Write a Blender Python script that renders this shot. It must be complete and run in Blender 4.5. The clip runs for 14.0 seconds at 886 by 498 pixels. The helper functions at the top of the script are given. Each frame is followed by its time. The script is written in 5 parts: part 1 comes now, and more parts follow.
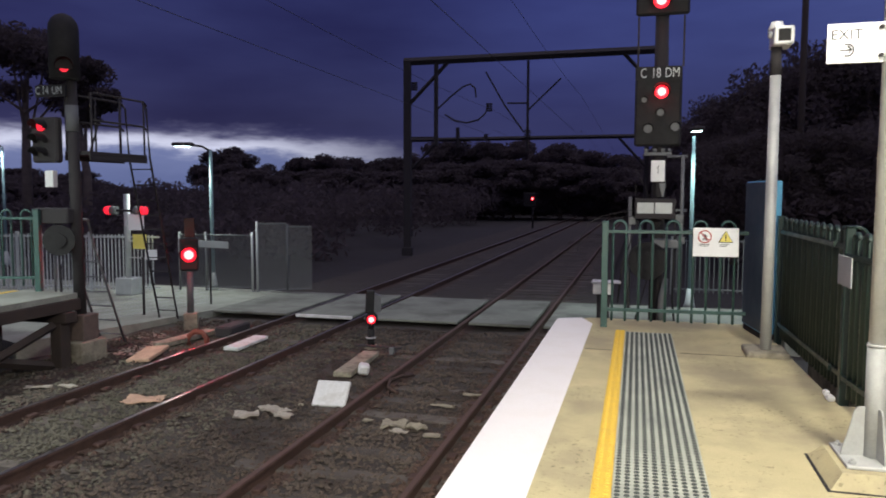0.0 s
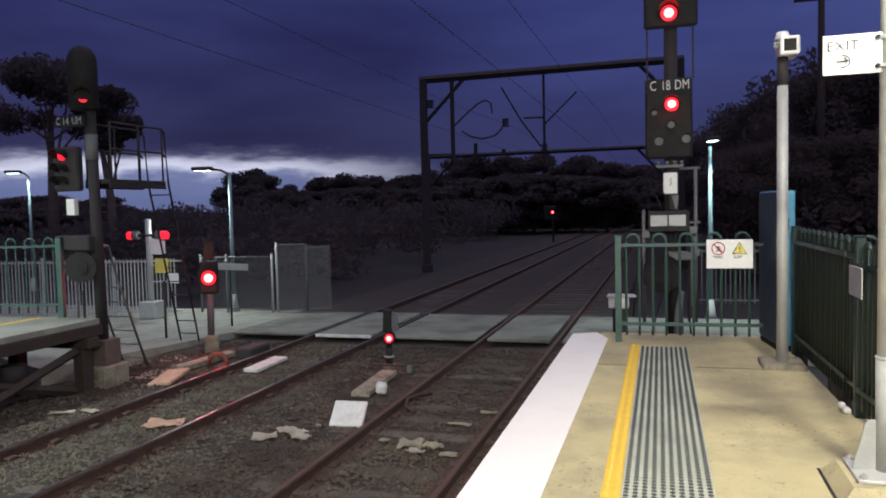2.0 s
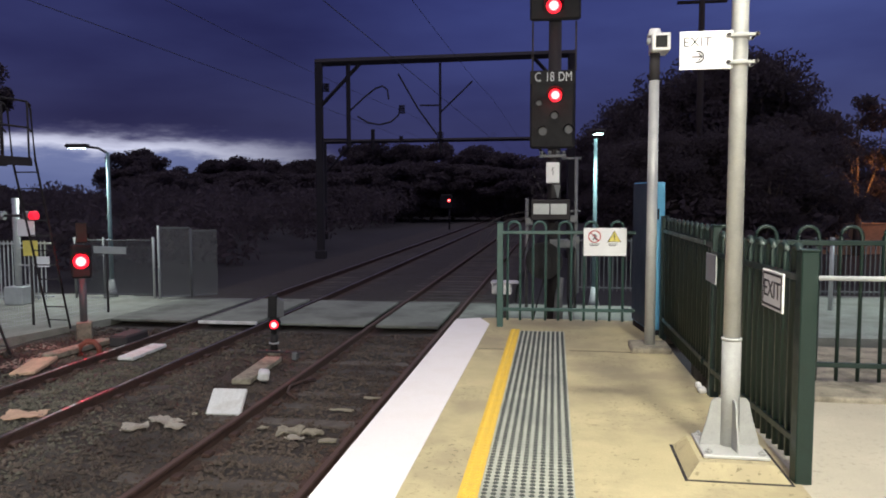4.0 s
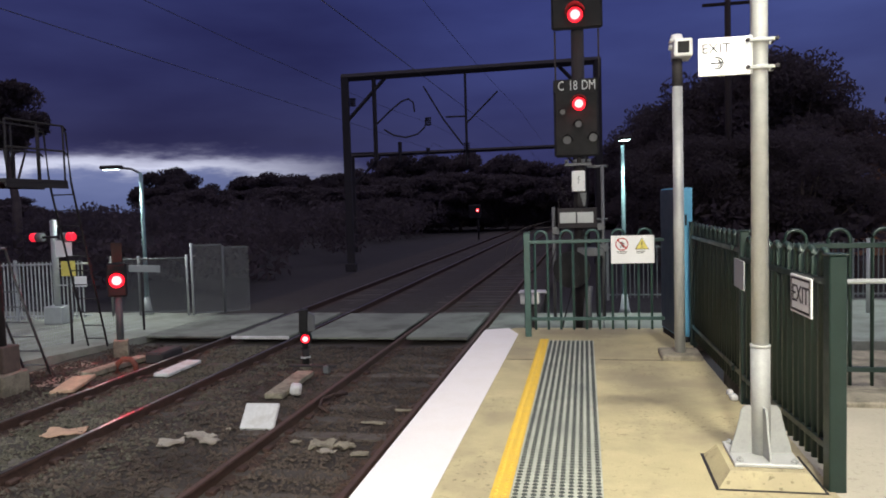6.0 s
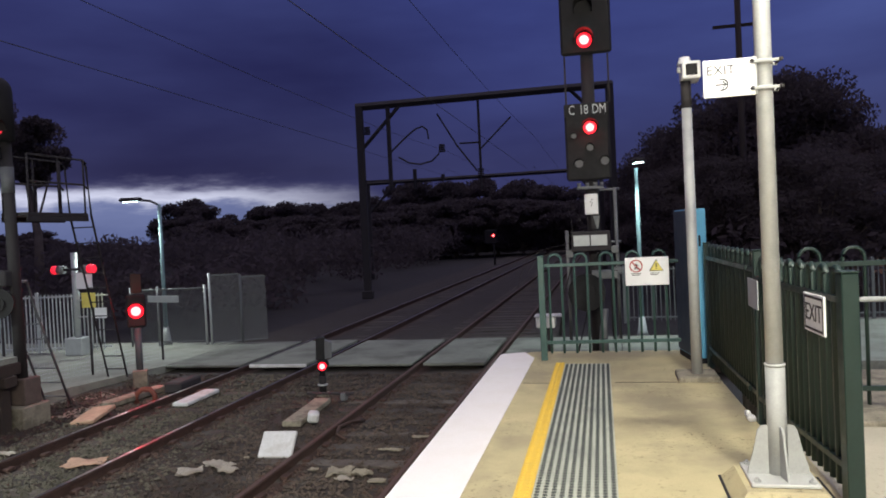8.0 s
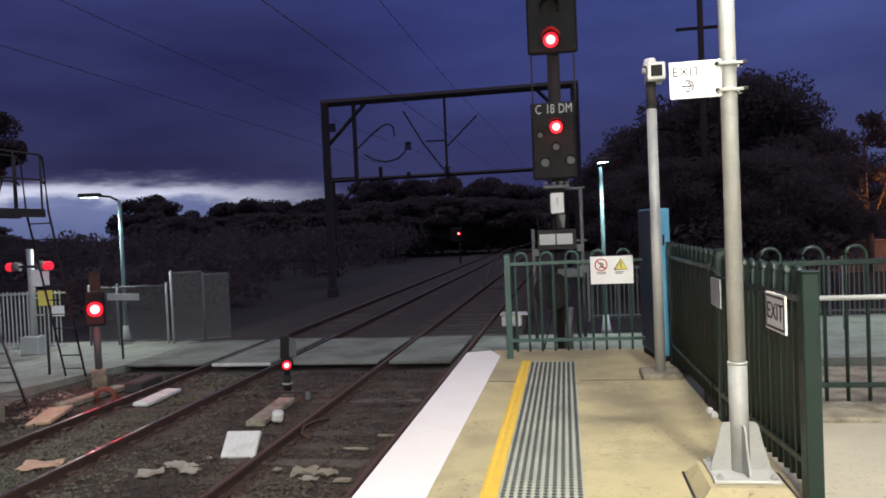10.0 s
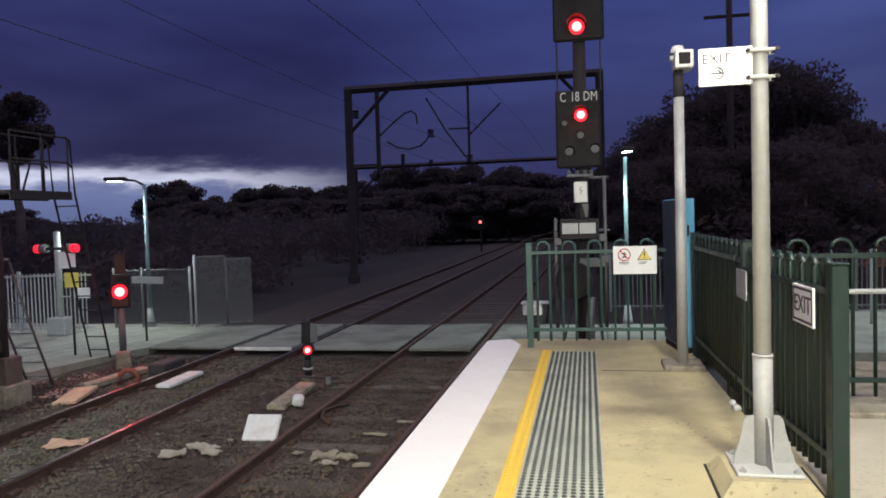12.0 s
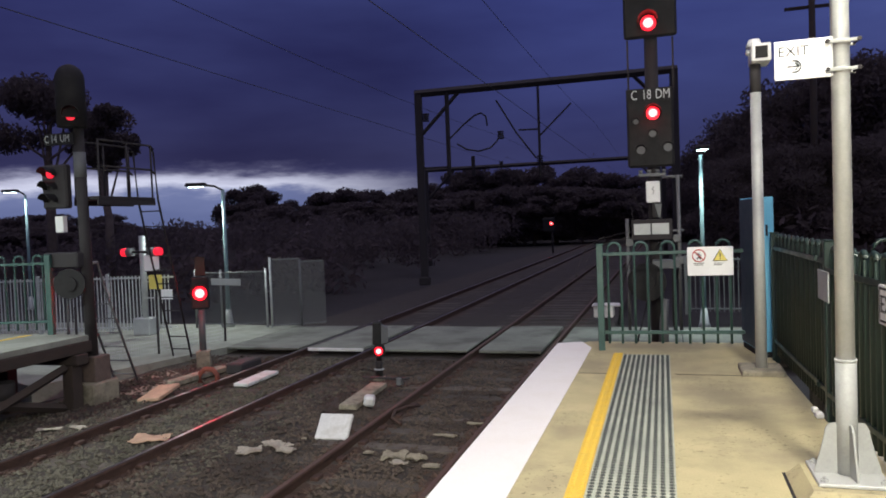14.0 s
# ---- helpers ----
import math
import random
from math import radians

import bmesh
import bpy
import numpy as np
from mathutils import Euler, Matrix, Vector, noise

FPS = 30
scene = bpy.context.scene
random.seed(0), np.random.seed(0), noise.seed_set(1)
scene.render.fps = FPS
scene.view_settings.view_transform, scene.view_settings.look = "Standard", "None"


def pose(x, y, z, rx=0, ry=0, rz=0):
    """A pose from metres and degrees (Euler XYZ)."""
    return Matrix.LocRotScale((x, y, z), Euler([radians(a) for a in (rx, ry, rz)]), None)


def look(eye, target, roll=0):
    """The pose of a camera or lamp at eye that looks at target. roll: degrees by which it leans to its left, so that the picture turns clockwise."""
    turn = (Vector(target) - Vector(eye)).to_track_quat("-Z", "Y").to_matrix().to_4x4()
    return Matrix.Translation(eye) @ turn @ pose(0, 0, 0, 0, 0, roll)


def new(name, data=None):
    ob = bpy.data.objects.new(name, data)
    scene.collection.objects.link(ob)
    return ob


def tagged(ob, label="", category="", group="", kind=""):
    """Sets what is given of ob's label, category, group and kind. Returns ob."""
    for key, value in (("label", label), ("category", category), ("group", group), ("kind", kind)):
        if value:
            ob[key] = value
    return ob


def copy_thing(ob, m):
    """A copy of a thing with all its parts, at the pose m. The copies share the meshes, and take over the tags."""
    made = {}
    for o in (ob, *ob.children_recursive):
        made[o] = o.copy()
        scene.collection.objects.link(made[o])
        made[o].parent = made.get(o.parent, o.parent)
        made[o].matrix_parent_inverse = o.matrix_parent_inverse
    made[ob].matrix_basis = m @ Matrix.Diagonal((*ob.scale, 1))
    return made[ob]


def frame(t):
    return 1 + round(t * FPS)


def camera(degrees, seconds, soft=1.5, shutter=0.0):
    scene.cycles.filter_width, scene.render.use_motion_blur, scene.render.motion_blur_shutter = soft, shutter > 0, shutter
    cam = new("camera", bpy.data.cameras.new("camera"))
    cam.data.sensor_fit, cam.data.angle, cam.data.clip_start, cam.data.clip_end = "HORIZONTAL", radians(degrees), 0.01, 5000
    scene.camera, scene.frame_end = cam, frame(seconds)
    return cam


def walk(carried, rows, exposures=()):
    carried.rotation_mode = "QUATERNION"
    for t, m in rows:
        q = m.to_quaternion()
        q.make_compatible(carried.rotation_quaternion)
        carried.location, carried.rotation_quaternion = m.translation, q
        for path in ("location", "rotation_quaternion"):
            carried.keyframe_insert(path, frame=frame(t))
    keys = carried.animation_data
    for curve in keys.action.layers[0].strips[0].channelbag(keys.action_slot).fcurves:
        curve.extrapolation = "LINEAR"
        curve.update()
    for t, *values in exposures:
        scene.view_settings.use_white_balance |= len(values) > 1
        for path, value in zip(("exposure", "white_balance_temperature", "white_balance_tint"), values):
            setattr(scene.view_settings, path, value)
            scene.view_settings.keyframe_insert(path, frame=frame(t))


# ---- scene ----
cam = camera(61.6, 14.0, soft=1.8, shutter=0.5)
# seconds, x, y, z in metres, then yaw, pitch and roll in degrees
ROWS = [
    (0.0, 0.021, -0.059, 1.575, 14.99, -4.33, -0.19),
    (0.1, 0.028, -0.055, 1.573, 15.34, -4.36, -0.00),
    (0.2, 0.035, -0.051, 1.571, 15.53, -4.30, 0.18),
    (0.3, 0.041, -0.046, 1.568, 15.31, -4.24, 0.37),
    (0.4, 0.048, -0.042, 1.566, 14.88, -4.53, 0.55),
    (0.5, 0.055, -0.038, 1.564, 14.02, -4.72, 0.74),
    (0.6, 0.057, -0.041, 1.566, 13.37, -5.01, 0.89),
    (0.7, 0.058, -0.044, 1.569, 12.49, -5.01, 1.03),
    (0.8, 0.060, -0.046, 1.571, 12.37, -4.86, 1.18),
    (0.9, 0.061, -0.049, 1.574, 12.26, -4.71, 1.32),
    (1.0, 0.063, -0.052, 1.576, 12.02, -4.42, 1.47),
    (1.1, 0.065, -0.057, 1.576, 11.87, -4.28, 1.50),
    (1.2, 0.067, -0.062, 1.576, 11.53, -4.06, 1.54),
    (1.3, 0.068, -0.066, 1.577, 11.67, -3.84, 1.57),
    (1.4, 0.070, -0.071, 1.577, 12.09, -3.69, 1.61),
    (1.5, 0.072, -0.076, 1.577, 12.04, -3.50, 1.64),
    (1.6, 0.087, -0.072, 1.584, 11.12, -3.58, 1.58),
    (1.7, 0.102, -0.069, 1.590, 11.75, -3.77, 1.52),
    (1.8, 0.117, -0.065, 1.597, 13.63, -3.74, 1.46),
    (1.9, 0.132, -0.062, 1.603, 14.47, -3.51, 1.40),
    (2.0, 0.147, -0.058, 1.610, 16.65, -3.12, 1.34),
    (2.1, 0.173, -0.049, 1.607, 16.63, -2.88, 1.22),
    (2.2, 0.199, -0.040, 1.605, 17.32, -2.63, 1.10),
    (2.3, 0.225, -0.032, 1.602, 16.63, -2.58, 0.98),
    (2.4, 0.251, -0.023, 1.600, 16.42, -2.88, 0.86),
    (2.5, 0.277, -0.014, 1.597, 15.83, -3.14, 0.74),
    (2.6, 0.291, -0.007, 1.589, 16.65, -3.27, 0.73),
    (2.7, 0.305, 0.001, 1.581, 18.26, -3.69, 0.72),
    (2.8, 0.318, 0.008, 1.573, 18.44, -3.68, 0.70),
    (2.9, 0.332, 0.016, 1.565, 17.18, -4.01, 0.69),
    (3.0, 0.346, 0.023, 1.557, 15.32, -3.83, 0.68),
    (3.1, 0.344, 0.020, 1.564, 13.18, -4.27, 0.82),
    (3.2, 0.343, 0.016, 1.571, 11.90, -4.28, 0.95),
    (3.3, 0.341, 0.013, 1.578, 10.28, -4.11, 1.09),
    (3.4, 0.340, 0.009, 1.585, 8.00, -4.03, 1.22),
    (3.5, 0.338, 0.006, 1.592, 10.11, -3.95, 1.36),
    (3.6, 0.332, 0.008, 1.589, 8.39, -3.96, 1.11),
    (3.7, 0.326, 0.010, 1.586, 7.79, -3.93, 0.86),
    (3.8, 0.320, 0.012, 1.584, 8.28, -3.90, 0.62),
    (3.9, 0.314, 0.014, 1.581, 9.33, -4.04, 0.37),
    (4.0, 0.308, 0.016, 1.578, 8.91, -4.18, 0.12),
    (4.1, 0.309, 0.024, 1.571, 10.31, -4.38, -0.01),
    (4.2, 0.311, 0.032, 1.564, 10.79, -4.53, -0.14),
    (6.3, 0.358, -0.014, 1.598, 11.33, -3.00, 1.91),
    (6.5, 0.361, -0.014, 1.592, 11.56, -2.81, 1.85),
    (6.7, 0.367, -0.021, 1.593, 11.20, -2.69, 2.00),
    (6.9, 0.372, -0.028, 1.594, 11.22, -2.27, 2.15),
    (7.0, 0.375, -0.032, 1.594, 11.36, -2.01, 2.22),
    (7.2, 0.384, -0.043, 1.594, 12.39, -1.42, 2.48),
    (7.3, 0.389, -0.049, 1.593, 12.06, -1.24, 2.61),
    (7.5, 0.398, -0.060, 1.593, 12.36, -1.08, 2.87),
    (7.7, 0.396, -0.057, 1.591, 11.79, -1.18, 2.81),
    (7.8, 0.396, -0.055, 1.590, 12.34, -1.12, 2.79),
    (8.0, 0.394, -0.052, 1.588, 12.39, -1.30, 2.73),
    (8.2, 0.402, -0.045, 1.584, 12.15, -1.37, 2.78),
    (8.3, 0.406, -0.042, 1.581, 11.26, -1.33, 2.80),
    (8.5, 0.414, -0.035, 1.577, 10.72, -1.13, 2.85),
    (8.6, 0.403, -0.051, 1.586, 9.24, -1.30, 2.79),
    (8.7, 0.393, -0.066, 1.594, 9.53, -1.32, 2.72),
    (10.8, 0.375, -0.023, 1.592, 9.62, -2.13, 2.36),
    (11.0, 0.376, -0.025, 1.592, 9.63, -2.58, 2.33),
    (11.1, 0.375, -0.027, 1.592, 10.33, -2.47, 2.28),
    (11.2, 0.373, -0.029, 1.592, 10.53, -2.32, 2.22),
    (11.3, 0.372, -0.031, 1.592, 11.57, -2.03, 2.17),
    (11.4, 0.370, -0.033, 1.592, 11.70, -2.09, 2.11),
    (11.5, 0.369, -0.035, 1.592, 11.98, -2.13, 2.06),
    (11.6, 0.368, -0.031, 1.590, 12.24, -2.08, 1.99),
    (11.7, 0.367, -0.028, 1.588, 12.16, -2.22, 1.92),
    (11.8, 0.365, -0.024, 1.587, 12.08, -2.32, 1.84),
    (11.9, 0.364, -0.021, 1.585, 12.00, -2.32, 1.77),
    (12.0, 0.363, -0.017, 1.583, 11.37, -2.43, 1.70),
    (12.2, 0.365, -0.016, 1.585, 11.74, -2.33, 1.80),
    (12.3, 0.365, -0.016, 1.586, 11.26, -2.44, 1.85),
    (12.5, 0.367, -0.015, 1.588, 11.33, -2.41, 1.95),
    (12.7, 0.363, -0.023, 1.590, 12.85, -1.97, 1.85),
    (12.8, 0.361, -0.028, 1.592, 12.83, -1.98, 1.80),
    (13.0, 0.357, -0.036, 1.594, 13.64, -2.01, 1.70),
    (13.2, 0.363, -0.036, 1.594, 14.35, -1.90, 1.92),
    (13.3, 0.365, -0.036, 1.594, 14.85, -2.04, 2.02),
    (13.4, 0.368, -0.036, 1.594, 15.07, -2.15, 2.13),
    (13.5, 0.371, -0.036, 1.594, 15.69, -2.47, 2.24),
    (13.6, 0.375, -0.031, 1.591, 15.58, -2.48, 2.23),
    (13.7, 0.379, -0.027, 1.588, 16.22, -2.42, 2.21),
    (13.8, 0.384, -0.022, 1.585, 16.86, -2.19, 2.20),
    (14.0, 0.392, -0.013, 1.579, 16.84, -2.09, 2.17),
]
walk(cam, [(t, pose(x, y, z, 90 + pitch, roll, yaw)) for t, x, y, z, yaw, pitch, roll in ROWS], exposures=[(0.0, 0.14), (14.0, 0.14)])

# ---------------------------------------------------------------- heights
RAIL_Z, BED_Z, PATH_Z = -0.95, -1.075, -0.93
FENCE_GREEN_H = 1.22


# ---------------------------------------------------------------- node helpers
def node(tree, kind, **values):
    n = tree.nodes.new(kind)
    for k, v in values.items():
        n.inputs[k.replace("_", " ")].default_value = v
    return n


def math_node(tree, op, a, b=None, clamp=False):
    n = tree.nodes.new("ShaderNodeMath")
    n.operation, n.use_clamp = op, clamp
    for i, v in enumerate((a, b)):
        if v is None:
            continue
        if isinstance(v, (int, float)):
            n.inputs[i].default_value = v
        else:
            tree.links.new(v, n.inputs[i])
    return n.outputs[0]


def ramp(tree, fac, stops):
    n = tree.nodes.new("ShaderNodeValToRGB")
    e = n.color_ramp.elements
    while len(e) < len(stops):
        e.new(0.5)
    for i, (p, c) in enumerate(stops):
        e[i].position, e[i].color = p, (*c, 1)
    tree.links.new(fac, n.inputs[0])
    return n.outputs[0]


def mix_rgb(tree, fac, a, b, blend="MIX"):
    n = tree.nodes.new("ShaderNodeMix")
    n.data_type, n.blend_type = "RGBA", blend
    for sock, v in ((n.inputs[0], fac), (n.inputs[6], a), (n.inputs[7], b)):
        if isinstance(v, (int, float)):
            sock.default_value = v
        elif isinstance(v, tuple):
            sock.default_value = (*v, 1)
        else:
            tree.links.new(v, sock)
    return n.outputs[2]


# ---------------------------------------------------------------- sky at dusk
world = bpy.data.worlds.new("dusk")
scene.world = world
world.use_nodes = True
wt = world.node_tree
wt.nodes.clear()
coord = wt.nodes.new("ShaderNodeTexCoord")
split = wt.nodes.new("ShaderNodeSeparateXYZ")
wt.links.new(coord.outputs["Generated"], split.inputs[0])
stretch = wt.nodes.new("ShaderNodeMapping")
stretch.inputs["Scale"].default_value = (1.6, 1.6, 6.5)
wt.links.new(coord.outputs["Generated"], stretch.inputs[0])
cloud = node(wt, "ShaderNodeTexNoise", Scale=1.3, Detail=5.0, Roughness=0.5)
wt.links.new(stretch.outputs[0], cloud.inputs["Vector"])
cloud_fine = node(wt, "ShaderNodeTexNoise", Scale=5.0, Detail=6.0, Roughness=0.6)
wt.links.new(stretch.outputs[0], cloud_fine.inputs["Vector"])
# overcast deck: deep blue overhead, purple grey near the horizon
deck_col = ramp(wt, split.outputs[2], [(0.0, (0.041, 0.044, 0.130)), (0.09, (0.028, 0.030, 0.092)), (0.17, (0.029, 0.034, 0.118)), (0.30, (0.033, 0.042, 0.155)), (0.55, (0.13, 0.12, 0.21)), (1.0, (0.50, 0.44, 0.56))])
puff = ramp(wt, cloud.outputs["Fac"], [(0.33, (0.70, 0.66, 0.74)), (0.70, (1.42, 1.46, 1.34))])
deck_col = mix_rgb(wt, 1.0, deck_col, puff, "MULTIPLY")
across = ramp(wt, math_node(wt, "ADD", math_node(wt, "MULTIPLY", split.outputs[0], 0.5), 0.5), [(0.15, (1.0, 0.94, 0.92)), (0.32, (0.84, 0.80, 0.80)), (0.44, (1.06, 1.08, 1.14)), (0.66, (1.50, 1.62, 1.50))])
deck_col = mix_rgb(wt, 1.0, deck_col, across, "MULTIPLY")
# clear gap low in the west, where the sun has set
west = wt.nodes.new("ShaderNodeVectorMath")
west.operation = "DOT_PRODUCT"
west.inputs[1].default_value = (math.sin(radians(-46)), math.cos(radians(-46)), 0.0)
wt.links.new(coord.outputs["Generated"], west.inputs[0])
side = ramp(wt, west.outputs["Value"], [(0.87, (0, 0, 0)), (0.965, (1, 1, 1))])
wobble = math_node(wt, "MULTIPLY", math_node(wt, "SUBTRACT", cloud_fine.outputs["Fac"], 0.5), 0.06)
taper = math_node(wt, "MULTIPLY", math_node(wt, "SUBTRACT", 1.0, side), 0.016)
low = math_node(wt, "ADD", math_node(wt, "ADD", split.outputs[2], wobble), taper)
gap = ramp(wt, low, [(0.068, (1, 1, 1)), (0.090, (0, 0, 0))])
gap_fac = math_node(wt, "MULTIPLY", side, gap, clamp=True)
gap_col = ramp(wt, low, [(0.0, (0.10, 0.125, 0.27)), (0.046, (0.15, 0.18, 0.35)), (0.058, (0.60, 0.62, 0.78)), (0.070, (0.44, 0.45, 0.60)), (0.083, (0.12, 0.118, 0.22))])
sky_col = mix_rgb(wt, gap_fac, deck_col, gap_col)
back = wt.nodes.new("ShaderNodeBackground")
back.inputs["Strength"].default_value = 0.98
wt.links.new(sky_col, back.inputs[0])
wout = wt.nodes.new("ShaderNodeOutputWorld")
wt.links.new(back.outputs[0], wout.inputs[0])


# ---------------------------------------------------------------- lamps' light
def lamp_light(name, at, aim, power, colour, size=0.35, kind="AREA", spread=160):
    data = bpy.data.lights.new(name, kind)
    data.energy, data.color = power, colour
    if kind == "AREA":
        data.shape, data.size, data.spread = "DISK", size, radians(spread)
    else:
        data.shadow_soft_size = size
    ob = new(name, data)
    ob.matrix_world = look(at, aim)
    return ob


WARM, COOL, TEAL = (1.0, 0.965, 0.83), (0.88, 1.0, 0.92), (0.78, 1.0, 0.93)
lamp_light("platform_lamp_light", (1.70, 2.62, 5.31), (1.2, 6.2, 0), 320, WARM, 0.42)
lamp_light("platform_lamp_light", (1.05, -2.4, 3.95), (0.9, 1.0, 0), 500, WARM, 0.5)
for lamp_y in (-10.2, -21.8):
    lamp_light("platform_lamp_light", (1.86, lamp_y, 5.22), (1.3, lamp_y + 1.2, 0), 300, WARM, 0.3)
for lamp_y in (3.6, -7.0):
    lamp_light("far_platform_lamp_light", (-10.4, lamp_y, 4.22), (-10.2, lamp_y + 1.8, 0), 285, COOL, 0.3, spread=118)
lamp_light("crossing_lamp_light", (1.17, 17.48, 2.82), (1.0, 16.6, -1), 66, TEAL, 0.25, spread=135)
lamp_light("crossing_lamp_light", (-11.35, 16.55, 2.60), (-10.9, 15.6, -1), 85, COOL, 0.25)
lamp_light("crossing_lamp_light", (9.7, 18.5, 3.35), (8.4, 16.5, -1), 150, TEAL, 0.25, spread=150)
lamp_light("street_lamp_light", (-21.0, 20.4, 3.00), (-20.0, 19.0, -1), 16, COOL, 0.25)
RED = (1.0, 0.02, 0.03)


# ---------------------------------------------------------------- materials
def material(name, colour, rough=0.7, metal=0.0, vary=0.25, scale=6.0, bump=0.15, fine=60.0, stain=None, stain_amount=0.0, stain_scale=1.2, random_tint=0.0, pits=0.0, emit=0.0, bump_dist=0.01):
    m = bpy.data.materials.new(name)
    m.use_nodes = True
    t = m.node_tree
    b = t.nodes["Principled BSDF"]
    b.inputs["Roughness"].default_value, b.inputs["Metallic"].default_value = rough, metal
    tc = t.nodes.new("ShaderNodeTexCoord")
    n1 = node(t, "ShaderNodeTexNoise", Scale=scale, Detail=6.0, Roughness=0.6)
    n2 = node(t, "ShaderNodeTexNoise", Scale=fine, Detail=3.0, Roughness=0.6)
    t.links.new(tc.outputs["Object"], n1.inputs["Vector"])
    t.links.new(tc.outputs["Object"], n2.inputs["Vector"])
    both = math_node(t, "ADD", math_node(t, "MULTIPLY", n1.outputs["Fac"], 0.65), math_node(t, "MULTIPLY", n2.outputs["Fac"], 0.35))
    lo = tuple(c * (1 - vary) for c in colour)
    hi = tuple(min(1, c * (1 + vary)) for c in colour)
    col = ramp(t, both, [(0.33, lo), (0.67, hi)])
    if stain:
        n3 = node(t, "ShaderNodeTexNoise", Scale=stain_scale, Detail=5.0, Roughness=0.65)
        t.links.new(tc.outputs["Object"], n3.inputs["Vector"])
        f = ramp(t, n3.outputs["Fac"], [(0.45, (0, 0, 0)), (0.62, (stain_amount,) * 3)])
        col = mix_rgb(t, f, col, stain)
    if pits:
        n4 = node(t, "ShaderNodeTexNoise", Scale=24.0, Detail=4.0, Roughness=0.7)
        n5 = node(t, "ShaderNodeTexNoise", Scale=1.6, Detail=3.0, Roughness=0.6)
        for q in (n4, n5):
            t.links.new(tc.outputs["Object"], q.inputs["Vector"])
        where = ramp(t, n5.outputs["Fac"], [(0.42, (0, 0, 0)), (0.60, (1, 1, 1))])
        hole = ramp(t, n4.outputs["Fac"], [(0.575, (0, 0, 0)), (0.63, (pits,) * 3)])
        col = mix_rgb(t, math_node(t, "MULTIPLY", where, hole), col, tuple(c * 0.35 for c in colour))
    if random_tint:
        info = t.nodes.new("ShaderNodeObjectInfo")
        r = ramp(t, info.outputs["Random"], [(0.0, (1 - random_tint,) * 3), (1.0, (1 + random_tint,) * 3)])
        col = mix_rgb(t, 1.0, col, r, "MULTIPLY")
    t.links.new(col, b.inputs["Base Color"])
    rr = ramp(t, n1.outputs["Fac"], [(0.3, (max(0.03, rough - 0.12),) * 3), (0.7, (min(1, rough + 0.12),) * 3)])
    t.links.new(rr, b.inputs["Roughness"])
    if bump:
        bp = node(t, "ShaderNodeBump", Strength=bump, Distance=bump_dist)
        t.links.new(both, bp.inputs["Height"])
        t.links.new(bp.outputs[0], b.inputs["Normal"])
    if emit:
        b.inputs["Emission Color"].default_value = (*colour, 1)
        b.inputs["Emission Strength"].default_value = emit
    return m


def glow(name, colour, strength):
    m = bpy.data.materials.new(name)
    m.use_nodes = True
    b = m.node_tree.nodes["Principled BSDF"]
    b.inputs["Base Color"].default_value = (*[min(1, c) for c in colour], 1)
    b.inputs["Emission Color"].default_value = (*colour, 1)
    b.inputs["Emission Strength"].default_value = strength
    return m


